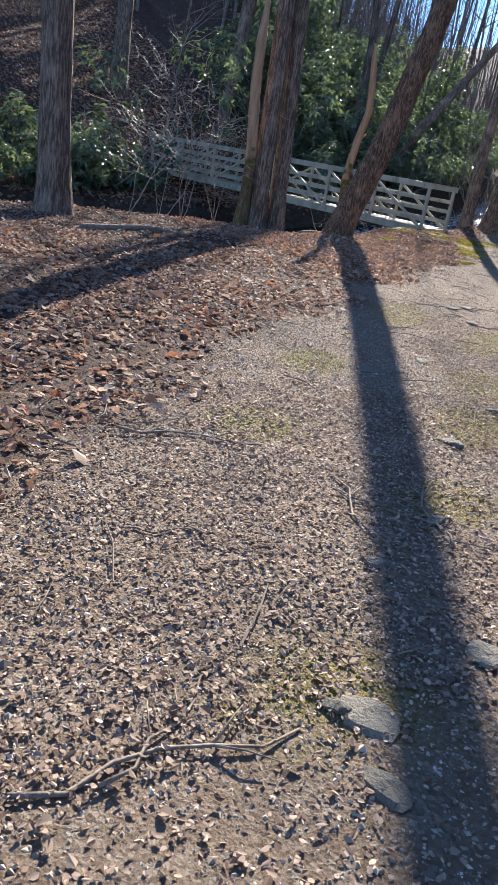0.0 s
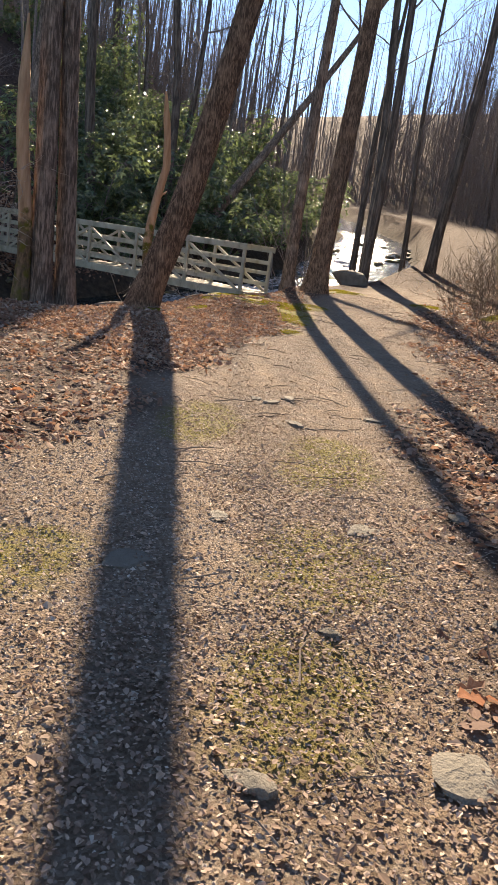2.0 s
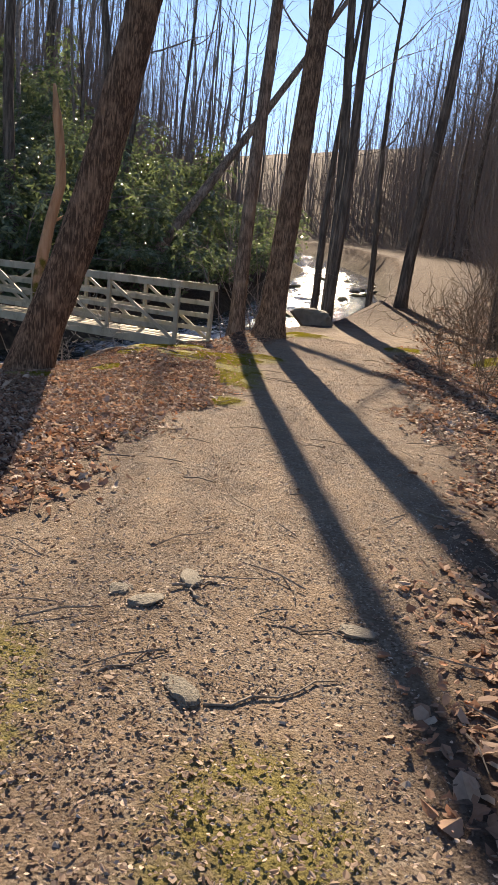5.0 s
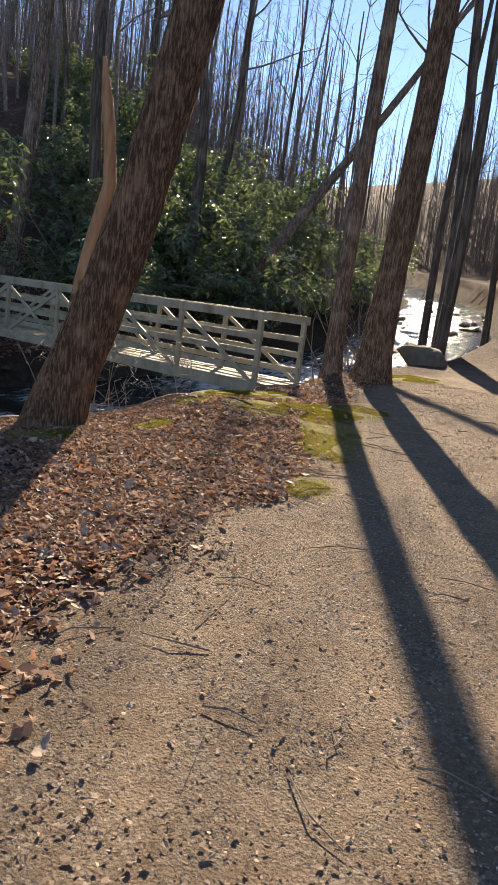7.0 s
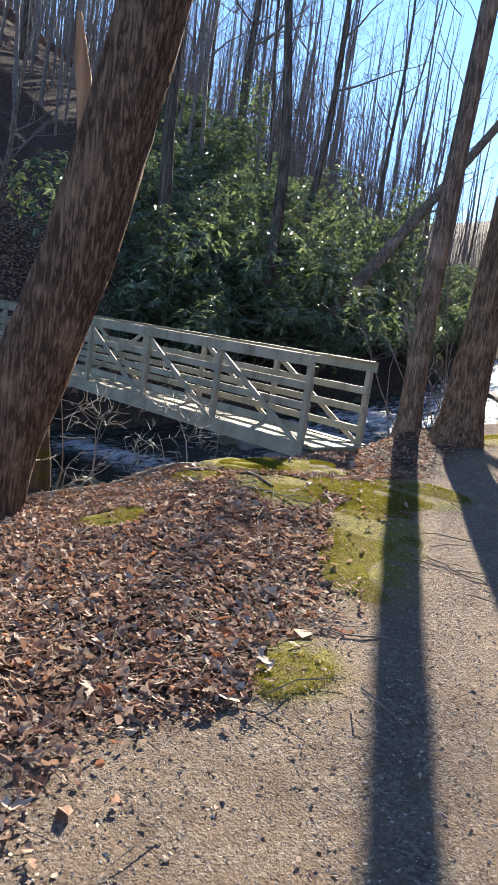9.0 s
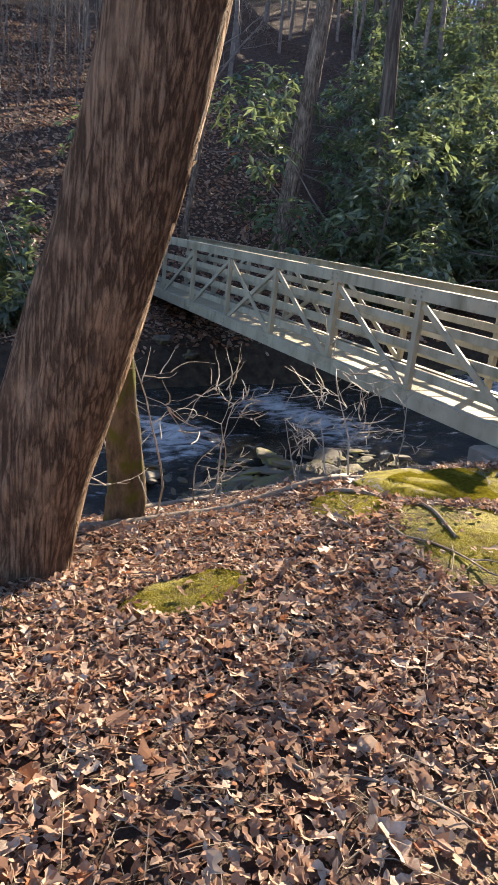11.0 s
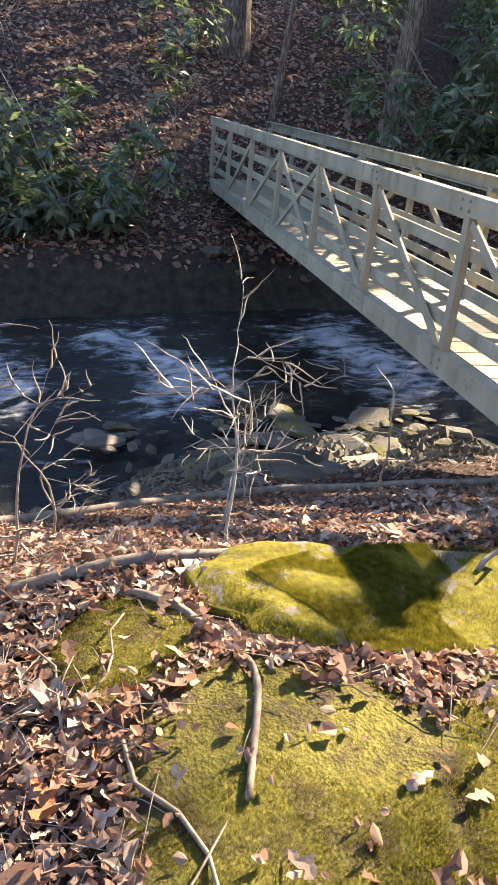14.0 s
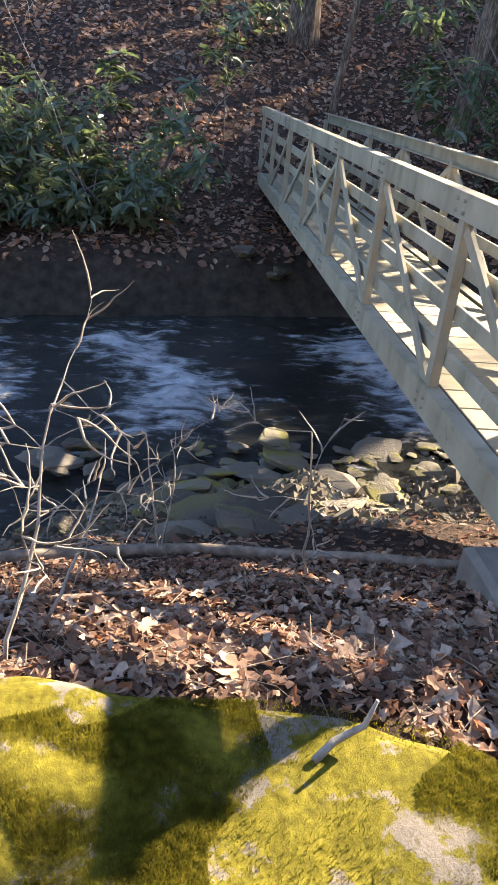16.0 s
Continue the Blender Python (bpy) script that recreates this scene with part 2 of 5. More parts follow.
class Shape:
    """Collects quads; triangles repeat a corner."""

    def __init__(self):
        self.v, self.f, self.n = [], [], 0

    def add(self, verts, faces):
        self.v.append(np.asarray(verts, dtype=np.float64))
        self.f.append(np.asarray(faces, dtype=np.int64) + self.n)
        self.n += len(verts)

    def tube(self, pts, radii, sides=8, cap=True, bark=0.0, seed=0):
        pts, radii = np.asarray(pts, float), np.asarray(radii, float)
        m = len(pts)
        tang = np.gradient(pts, axis=0)
        tang /= np.linalg.norm(tang, axis=1)[:, None] + 1e-9
        ref = np.array([1.0, 0, 0]) if abs(tang[0][0]) < 0.8 else np.array([0, 1.0, 0])
        u = np.cross(tang, ref)
        u /= np.linalg.norm(u, axis=1)[:, None]
        w = np.cross(tang, u)
        a = np.linspace(0, 2 * np.pi, sides, endpoint=False)
        r = radii[:, None] * np.ones(sides)
        if bark:
            rs = np.random.RandomState(seed)
            lobes = sum(rs.uniform(0.3, 1) * np.cos(q * a[None] + rs.uniform(0, 6) + 0.5 * np.sin(np.arange(m) * rs.uniform(0.05, 0.2))[:, None]) for q in (2, 3, 5))
            r = r * (1 + bark * 0.35 * lobes + bark * 0.3 * rs.uniform(-1, 1, r.shape))
        ring = pts[:, None] + r[..., None] * (np.cos(a)[None, :, None] * u[:, None] + np.sin(a)[None, :, None] * w[:, None])
        i = np.arange(m - 1)[:, None] * sides
        j = np.arange(sides)[None]
        q = np.stack([i + j, i + (j + 1) % sides, i + sides + (j + 1) % sides, i + sides + j], -1).reshape(-1, 4)
        verts = ring.reshape(-1, 3)
        if cap:
            c = len(verts)
            verts = np.vstack([verts, pts[-1], pts[0]])
            t = (m - 1) * sides
            top = np.array([[t + k, t + (k + 1) % sides, c, c] for k in range(sides)])
            low = np.array([[(k + 1) % sides, k, c + 1, c + 1] for k in range(sides)])
            q = np.vstack([q, top, low])
        self.add(verts, q)

    def box(self, lo, hi, bevel=0.0):
        (x0, y0, z0), (x1, y1, z1) = lo, hi
        if not bevel:
            v = [(x, y, z) for z in (z0, z1) for x, y in ((x0, y0), (x1, y0), (x1, y1), (x0, y1))]
            self.add(v, [(3, 2, 1, 0), (4, 5, 6, 7), (0, 1, 5, 4), (1, 2, 6, 5), (2, 3, 7, 6), (3, 0, 4, 7)])
            return
        b, v = bevel, []
        for z, k in ((z0, b), (z0 + b, 0), (z1 - b, 0), (z1, b)):
            v += [(x0 + k, y0 + k, z), (x1 - k, y0 + k, z), (x1 - k, y1 - k, z), (x0 + k, y1 - k, z)]
        f = [(3, 2, 1, 0), (12, 13, 14, 15)]
        for lv in range(3):
            for k in range(4):
                f.append((lv * 4 + k, lv * 4 + (k + 1) % 4, lv * 4 + 4 + (k + 1) % 4, lv * 4 + 4 + k))
        self.add(v, f)

    def mesh(self, name, material, smooth=False):
        v, f = np.vstack(self.v), np.vstack(self.f)
        me = bpy.data.meshes.new(name)
        tri = f[:, 2] == f[:, 3]
        me.vertices.add(len(v))
        me.vertices.foreach_set("co", v.astype(np.float32).ravel())
        counts = np.where(tri, 3, 4)
        keep = np.ones(f.shape, bool)
        keep[tri, 3] = False
        loops = f[keep]
        me.loops.add(len(loops))
        me.loops.foreach_set("vertex_index", loops.astype(np.int32))
        me.polygons.add(len(f))
        me.polygons.foreach_set("loop_start", np.concatenate([[0], np.cumsum(counts)[:-1]]).astype(np.int32))
        me.polygons.foreach_set("use_smooth", np.full(len(f), smooth))
        me.update(calc_edges=True)
        me.materials.append(material)
        return me


def part(name, me, parent, label=""):
    """Links a mesh as one part under a thing or a part."""
    ob = new(name, me)
    ob.parent = parent
    if label:
        ob["label"] = label
    return ob


def smooth_step(a, b, x):
    t = np.clip((x - a) / (b - a), 0, 1)
    return t * t * (3 - 2 * t)


def wobble(x, y, scale, seed):
    """Smooth noise in the plane out of turned waves, about -1 to 1."""
    rs = np.random.RandomState(seed)
    out = 0
    for k in range(7):
        a, f, p = rs.uniform(0, 6.283), scale * rs.uniform(0.6, 1.7), rs.uniform(0, 6.283)
        out = out + np.sin((x * math.cos(a) + y * math.sin(a)) * f + p + 1.3 * np.sin((y * math.cos(a) - x * math.sin(a)) * f * 0.7 + p * 2))
    return out / 4.0


# ---- the lie of the land ----
STREAM = np.array([(-45, -260), (-10.5, -60), (-8.5, -30), (-6.6, -12), (-5.4, -4), (-6.0, 1), (-5.6, 8), (-6.6, 15), (-10, 25), (-17, 40), (-30, 56), (-58, 74), (-130, 100), (-280, 140)], float)
TRAIL = np.array([(120, -250), (26, -46), (13.0, -19.5), (9.2, -12.3), (7.3, -8.7), (6.2, -5.6), (5.0, -2.8), (3.0, 1.0), (2.0, 4.5), (1.0, 10), (-1.5, 20), (-9.5, 40), (-25, 60), (-55, 80), (-128, 106), (-280, 147)], float)


def along(line, x, y):
    """Distance to the right of a line and arc length along it."""
    best = np.full(np.shape(x), 1e9)
    side, arc, run = np.zeros(np.shape(x)), np.zeros(np.shape(x)), 0.0
    for (ax, ay), (bx, by) in zip(line[:-1], line[1:]):
        dx, dy = bx - ax, by - ay
        ln = math.hypot(dx, dy)
        u = np.clip(((x - ax) * dx + (y - ay) * dy) / ln ** 2, 0, 1)
        px, py = x - ax - u * dx, y - ay - u * dy
        d = np.hypot(px, py)
        s = np.where(py * dx - px * dy > 0, -1.0, 1.0)
        m = d < best
        best, side, arc = np.where(m, d, best), np.where(m, d * s, side), np.where(m, run + u * ln, arc)
        run += ln
    return side, arc


S0 = float(along(STREAM, np.array([-6.0]), np.array([0.5]))[1][0])


def water_level(s):
    return -1.5 + 0.1 * np.maximum(s - 1.5, 0) + 0.03 * np.minimum(s - 1.5, 0)


def land(x, y, rough=True):
    """The ground's height."""
    x, y = np.asarray(x, float), np.asarray(y, float)
    d, arc = along(STREAM, x, y)
    s = arc - S0
    zw = water_level(s)
    dp, _ = along(TRAIL, x, y)
    flat = np.interp(y, [-60, -18, -8, -5, -2, 0, 3, 6, 10, 20, 40, 80, 150, 220], [-1.2, -0.3, -0.27, -0.22, -0.12, -0.03, 0.15, 0.25, 0.55, 1.7, 4.0, 8.0, 14, 20])
    flat = flat + 0.15 * np.exp(-((x - 1.7) / 1.0) ** 2 - ((y + 2.3) / 1.2) ** 2)
    flat = flat - 0.11 * (1 - smooth_step(0.7, 1.9, x)) * smooth_step(-8, -6.5, y) * (1 - smooth_step(-3.2, -2.3, y))
    hill = np.maximum(dp - 2.3, 0)
    right = flat + 22 * np.tanh(0.5 * hill * hill / (hill + 2.5) / 22)
    edge = np.interp(s, [-40, -6, -4, -1, 1, 3, 6, 14, 40], [6.4, 6.4, 6.2, 6.45, 6.4, 5.4, 5.0, 4.2, 4.0])
    hw = 2.7
    bank = zw - 0.25 + 0.55 * smooth_step(hw - 0.6, hw + 1.6, d)
    rise = np.clip((d - hw - 0.5) / (edge - hw - 0.5), 0, 1)
    bank = bank + 0.3 * np.exp(-((d - 2.7) / 0.8) ** 2) * smooth_step(-3.6, -2.4, s) * (1 - smooth_step(0.6, 1.8, s)) * (1 + 0.4 * wobble(x, y, 3.0, 17))
    near = bank + (right - bank) * (0.75 * rise ** 1.15 + 0.25 * smooth_step(0, 1, rise))
    off = np.maximum(-d - hw, 0)
    far = zw - 0.25 + 0.9 * smooth_step(-0.5, 0.7, -d - hw) + 0.13 * off + 26 * np.tanh((0.42 - 0.14 * smooth_step(16, 30, y)) * np.maximum(off - 3.4, 0) / 26)
    z = np.where(d > 0, near, far) 
    if rough:
        near = (x > -0.5) & (x < 6.5) & (y > -6.5) & (y < 5)
        if near.any():
            z = z + np.where(near, 0.03 * zone_moss(x, y), 0)
        away = smooth_step(1.6, 4.5, np.abs(dp))
        z = z + 0.016 * wobble(x, y, 5.0, 3) + 0.03 * away * wobble(x, y, 1.9, 4) + 0.35 * smooth_step(9, 30, np.abs(dp)) * wobble(x, y, 0.35, 5)
    return z


def zone_moss(x, y):
    """Where moss grows, 0 to 1."""
    out = np.zeros(np.shape(x))
    for cx, cy, a, b, turn in MOSS_BEDS:
        c, s = math.cos(radians(turn)), math.sin(radians(turn))
        u, v = ((x - cx) * c + (y - cy) * s) / a, ((y - cy) * c - (x - cx) * s) / b
        out = np.maximum(out, (0.75 if cy < -8 else 1.0) * (1 - smooth_step(0.75, 1.1, np.hypot(u, v) + 0.22 * wobble(x, y, 5, 9))))
    return out


MOSS_BEDS = [(7.45, -10.6, 0.32, 0.85, 32), (9.66, -14.9, 0.25, 0.35, 20), (8.75, -13.4, 0.25, 0.4, 20), (8.8, -10.6, 0.4, 0.8, 30), (9.68, -12.3, 0.35, 0.6, 30), (10.24, -13.4, 0.3, 0.5, 20),
             (3.0, -2.2, 0.42, 1.5, 38), (2.3, -0.7, 0.6, 0.7, 30), (1.95, -2.15, 0.6, 0.5, 0), (1.21, -2.6, 0.3, 0.25, 0), (0.75, 3.8, 0.5, 0.9, 0), (4.3, -4.3, 0.22, 0.45, 30), (2.2, -1.3, 0.6, 0.8, 0),
             (3.3, 3.9, 0.4, 0.6, 0), (11.6, -16.2, 0.25, 0.3, 0), (10.9, -14.6, 0.2, 0.35, 0), (1.7, -5.2, 0.3, 0.5, 0), (1.9, -3.9, 0.2, 0.4, 0), (5.6, 3.5, 0.6, 1.0, 0)]


def trail_share(x, y):
    dp, _ = along(TRAIL, x, y)
    return (1 - smooth_step(0.95, 1.75, np.abs(dp + 0.15) + 0.3 * wobble(x, y, 2.2, 11))) * (1 - 0.85 * smooth_step(5, 10, y))


def build_ground():
    def spread(c, near, far, n):
        t = np.linspace(-1, 1, n)
        k = 4.2
        return c + np.sign(t) * (near * np.abs(t) + far * np.expm1(k * np.abs(t)) ** 2 / math.expm1(k) ** 2)
    xs, ys = spread(4.0, 16, 260, 360), spread(-5.0, 19, 280, 440)
    X, Y = np.meshgrid(xs, ys)
    Z = land(X, Y)
    nx, ny = len(xs), len(ys)
    i = np.arange(ny - 1)[:, None] * nx + np.arange(nx - 1)[None]
    q = np.stack([i, i + 1, i + nx + 1, i + nx], -1).reshape(-1, 4)
    me = mesh_of("ground", np.stack([X, Y, Z], -1).reshape(-1, 3), q, GROUND, True)
    d, arc = along(STREAM, X, Y)
    for name, val in (("path", trail_share(X, Y)), ("moss", zone_moss(X, Y)), ("bed", 1 - smooth_step(2.5, 4.6, np.abs(d)))):
        a = me.attributes.new(name, "FLOAT", "POINT")
        a.data.foreach_set("value", np.ascontiguousarray(val, dtype=np.float32).ravel())
    tagged(new("ground", me), "forest floor with gravel trail, leaf litter and moss", "ground", kind="structure")


def build_water():
    d = np.linspace(-3.6, 3.6, 90)
    n = 900
    s = np.concatenate([np.linspace(-45, -12, 100), np.linspace(-12, 30, n - 300)[1:], np.linspace(30, 90, 201)[1:]])
    seg = np.diff(STREAM, axis=0)
    arc = np.concatenate([[0], np.cumsum(np.hypot(seg[:, 0], seg[:, 1]))])
    cx = np.interp(s + S0, arc, STREAM[:, 0])
    cy = np.interp(s + S0, arc, STREAM[:, 1])
    ker = np.ones(31) / 31
    cx, cy = np.convolve(np.pad(cx, 15, "edge"), ker, "valid"), np.convolve(np.pad(cy, 15, "edge"), ker, "valid")
    tx, ty = np.gradient(cx), np.gradient(cy)
    ln = np.hypot(tx, ty)
    nx, ny = ty / ln, -tx / ln
    X, Y = cx[:, None] + nx[:, None] * d, cy[:, None] + ny[:, None] * d
    S = s[:, None] + 0 * d
    chute = sum(np.exp(-((S - c - 0.25 * np.sin(X * 2)) / w) ** 2) for c, w in ((-4.6, 0.7), (-2.2, 0.65), (0.7, 0.7), (5.5, 1.6), (9.5, 1.8), (14, 2.2), (19, 2.2), (24, 3), (30, 3), (36, 3), (43, 4)))
    core = np.exp(-((d[None] + 0.3) / 1.9) ** 4)
    foam = np.clip(chute * core, 0, 1)
    Z = water_level(S) + 0.035 * wobble(X, Y, 4.0, 21) * (0.5 + foam) + 0.05 * foam * wobble(X, Y, 7.0, 22) + 0.02 * wobble(X, Y, 9.0, 23) * (0.3 + foam)
    m = len(d)
    i = np.arange(len(s) - 1)[:, None] * m + np.arange(m - 1)[None]
    q = np.stack([i, i + 1, i + m + 1, i + m], -1).reshape(-1, 4)
    me = mesh_of("water", np.stack([X, Y, Z], -1).reshape(-1, 3), q, WATER, True)
    a = me.attributes.new("foam", "FLOAT", "POINT")
    a.data.foreach_set("value", foam.astype(np.float32).ravel())
    tagged(new("water", me), "fast clear stream water with white riffles", "water", kind="structure")


build_ground()
build_water()


# ---- the footbridge ----
PANEL, PANELS, WIDE, RAIL = 1.83, 7, 1.16, 1.15
SPAN = PANEL * PANELS


def build_bridge():
    bridge = tagged(new("footbridge"), "weathered steel truss footbridge with wooden deck over the stream", "bridge")
    post, brace = Shape(), Shape()
    post.box((-0.042, -0.03, 0), (0.042, 0.03, RAIL - 0.12), 0.004)
    post_me = post.mesh("post", STEEL)
    ln = math.hypot(PANEL - 0.14, RAIL - 0.2)
    brace.box((-0.036, -0.012, 0), (0.036, 0.012, ln), 0.003)
    brace_me = brace.mesh("diagonal", STEEL)
    bolt = Shape()
    bolt.tube([(0, 0, 0), (0, -0.014, 0)], [0.012, 0.011], 6)
    bolt_me = bolt.mesh("bolt", STEEL)
    tilt = math.degrees(math.atan2(PANEL - 0.14, RAIL - 0.2))
    for side, y in ((1, 0.0), (-1, WIDE)):
        top = Shape()
        x0, x1 = -SPAN - 0.12, 0.09
        out, inn = y - side * 0.05, y + side * 0.05
        lo, hi = min(out, inn), max(out, inn)
        top.box((x0, lo, RAIL - 0.012), (x1, hi, RAIL), 0.002)
        top.box((x0, out if side > 0 else out - 0.01, RAIL - 0.135), (x1, out + 0.01 if side > 0 else out, RAIL - 0.012))
        top.box((x0, lo, RAIL - 0.147), (x1, hi, RAIL - 0.135), 0.002)
        chord = part("top_chord", top.mesh("top_chord", STEEL), bridge)
        low = Shape()
        low.box((x0, lo, -0.002), (x1, hi, 0.01), 0.002)
        low.box((x0, out if side > 0 else out - 0.012, -0.165), (x1, out + 0.012 if side > 0 else out, -0.002))
        low.box((x0, lo, -0.177), (x1, hi, -0.165), 0.002)
        base = part("bottom_chord", low.mesh("bottom_chord", STEEL), bridge)
        for i in range(PANELS + 1):
            part("post", post_me, bridge).matrix_local = pose(-i * PANEL, y, 0.01)
            for own, z in ((chord, RAIL - 0.073), (base, -0.085)):
                for k in (-0.06, 0.06):
                    for h in (-0.032, 0.032):
                        part("bolt", bolt_me, own).matrix_local = pose(-i * PANEL + k, out - side * 0.003, z + h, 0, 0, 0 if side > 0 else 180)
            if i in (2, 5):
                splice = Shape()
                a, b = (out - 0.008, out - 0.001) if side > 0 else (out + 0.001, out + 0.008)
                splice.box((-i * PANEL - 0.62, a, RAIL - 0.125), (-i * PANEL - 0.32, b, RAIL - 0.022), 0.002)
                part("splice_plate", splice.mesh("splice_plate", STEEL), chord)
        for i in range(PANELS):
            ways = [1] if i < 3 else [1, -1] if i == 3 else [-1]
            for w in ways:
                foot = -i * PANEL - 0.07 if w > 0 else -(i + 1) * PANEL + 0.07
                part("diagonal", brace_me, bridge).matrix_local = pose(foot, y - side * 0.012 * w, 0.01, 0, -w * tilt, 0)
        for z in (0.2, 0.48, 0.74):
            rail = Shape()
            a, b = (y + 0.034, y + 0.062) if side > 0 else (y - 0.062, y - 0.034)
            rail.box((x0 + 0.1, a, z - 0.05), (x1 - 0.06, b, z + 0.05), 0.004)
            part("midrail", rail.mesh("midrail", STEEL), bridge)
    for i in range(PANELS + 1):
        cross = Shape()
        cross.box((-i * PANEL - 0.04, 0.05, -0.16), (-i * PANEL + 0.04, WIDE - 0.05, -0.08), 0.004)
        part("cross_beam", cross.mesh("cross_beam", STEEL), bridge)
    for y in (0.3, WIDE - 0.3):
        joist = Shape()
        joist.box((-SPAN, y - 0.03, -0.08), (0, y + 0.03, -0.045), 0.004)
        part("stringer", joist.mesh("stringer", STEEL), bridge)
    width = 0.285
    plank = Shape()
    plank.box((0, 0.075, -0.045), (width - 0.012, WIDE - 0.075, 0.0), 0.005)
    plank_me = plank.mesh("plank", BOARD)
    n = int((SPAN + 0.3) / width)
    for i in range(n):
        part("plank", plank_me, bridge).matrix_local = pose(0.2 - (i + 1) * width, 0, -0.004 + 0.004 * math.sin(i * 12.9), 0, 0.2 * math.sin(i * 7.1), 0.25 * math.sin(i * 3.7))
    for x, w in ((0.12, 0.5), (-SPAN - 0.3, 0.6)):
        pier = Shape()
        pier.box((x - w, -0.25, -1.7), (x + w * 0.6, WIDE + 0.25, -0.187), 0.03)
        tagged(new("bridge_abutment", pier.mesh("bridge_abutment", CONCRETE)), "stained concrete block under the footbridge end", "abutment", kind="structure")


build_bridge()


# ---- trees ----
def grow(shape, rs, start, way, length, radius, level, sides, twigs, droop=0.0):
    """A limb and its side branches as tapering tubes."""
    n = 5 if level else 7
    pts, p, w = [np.array(start)], np.array(start, float), np.array(way, float)
    for k in range(n):
        w = w + rs.normal(0, 0.16, 3) + np.array((0, 0, 0.06 - droop))
        w /= np.linalg.norm(w)
        p = p + w * length / n
        pts.append(p)
    rad = radius * np.linspace(1, 0.22, n + 1)
    shape.tube(pts, rad, sides, cap=False)
    if level <= 0:
        return
    for k in range(twigs):
        t = rs.uniform(0.25, 1.0)
        i = min(int(t * n), n - 1)
        a = pts[i] + (pts[i + 1] - pts[i]) * (t * n - i)
        d = pts[i + 1] - pts[i]
        d /= np.linalg.norm(d)
        side = np.cross(d, rs.normal(0, 1, 3))
        side /= np.linalg.norm(side) + 1e-9
        grow(shape, rs, a, d * rs.uniform(0.5, 0.9) + side * rs.uniform(0.6, 1.0), length * rs.uniform(0.35, 0.6), max(rad[i] * 0.5, 0.006), level - 1, max(sides - 2, 3), max(twigs - 1, 2), droop)


def trunk_line(base, lean, height, rs, n=24, sway=0.1):
    """Points up a trunk: base, lean (x, y metres per metre up), gentle sway."""
    z = np.linspace(0, height, n)
    a, b = rs.uniform(0, 6, 2)
    x = base[0] + lean[0] * z + sway * (np.sin(z * 0.5 + a) - math.sin(a))
    y = base[1] + lean[1] * z + sway * (np.sin(z * 0.45 + b) - math.sin(b))
    return np.stack([x, y, base[2] + z], -1)


def big_tree(name, label, stems, bark, seed, limbs=7, flare=0.5, first=0.45, line=None):
    """A large bare tree; stems: (base, lean, height, radius)."""
    tree = tagged(new(name), label, "tree")
    rs = np.random.RandomState(seed)
    crown = Shape()
    for j, (base, lean, height, radius) in enumerate(stems):
        pts = trunk_line((base[0], base[1], base[2] - 0.35), lean or (0, 0), height, rs, 90, 0.06)
        if line:
            up = np.linspace(0, height, 90)
            ker = np.ones(9) / 9
            pts[:, 0], pts[:, 1] = (np.convolve(np.pad(np.interp(up, line[0], c), 4, "edge"), ker, "valid") for c in line[1:])
        h = np.linspace(0, height, 90)
        rad = radius * (1 - 0.72 * (h / height) ** 0.9) * (1 + flare * np.exp(-np.maximum(h - 0.3, 0) / 0.35))
        sh = Shape()
        sh.tube(pts, rad, 40, bark=0.14, seed=seed + j)
        part("trunk", sh.mesh("trunk", bark, True), tree)
        for k in range(limbs):
            t = rs.uniform(first, 0.98)
            i = int(t * 89)
            a = rs.uniform(0, 6.283)
            grow(crown, rs, pts[i], (math.cos(a), math.sin(a), rs.uniform(0.3, 0.9)), height * rs.uniform(0.18, 0.32), rad[i] * 0.5, 3, 6, 4)
    part("crown", crown.mesh("crown", BRANCH), tree)
    return tree


def wood_tree(seed, height, radius):
    """One bare woodland tree at the origin, to be copied."""
    tree = new("bare_tree")
    rs = np.random.RandomState(seed)
    pts = trunk_line((0, 0, -0.5), rs.uniform(-0.03, 0.03, 2), height, rs, 22, 0.12)
    h = np.linspace(0, height, 22)
    rad = radius * (1 - 0.8 * h / height) * (1 + 0.4 * np.exp(-h / 0.5))
    sh, crown = Shape(), Shape()
    sh.tube(pts, rad, 12, bark=0.1, seed=seed)
    part("trunk", sh.mesh("trunk", BARK_FAR, True), tree)
    for k in range(8):
        i = int(rs.uniform(0.4, 0.97) * 21)
        a = rs.uniform(0, 6.283)
        grow(crown, rs, pts[i], (math.cos(a), math.sin(a), rs.uniform(0.4, 1.1)), height * rs.uniform(0.12, 0.24), rad[i] * 0.38, 2, 4, 3)
    part("crown", crown.mesh("crown", BRANCH), tree)
    return tagged(tree, "tall bare grey-barked woodland tree", "tree", "woodland trees")


def ground_at(x, y):
    return float(land(np.array([x]), np.array([y]))[0])


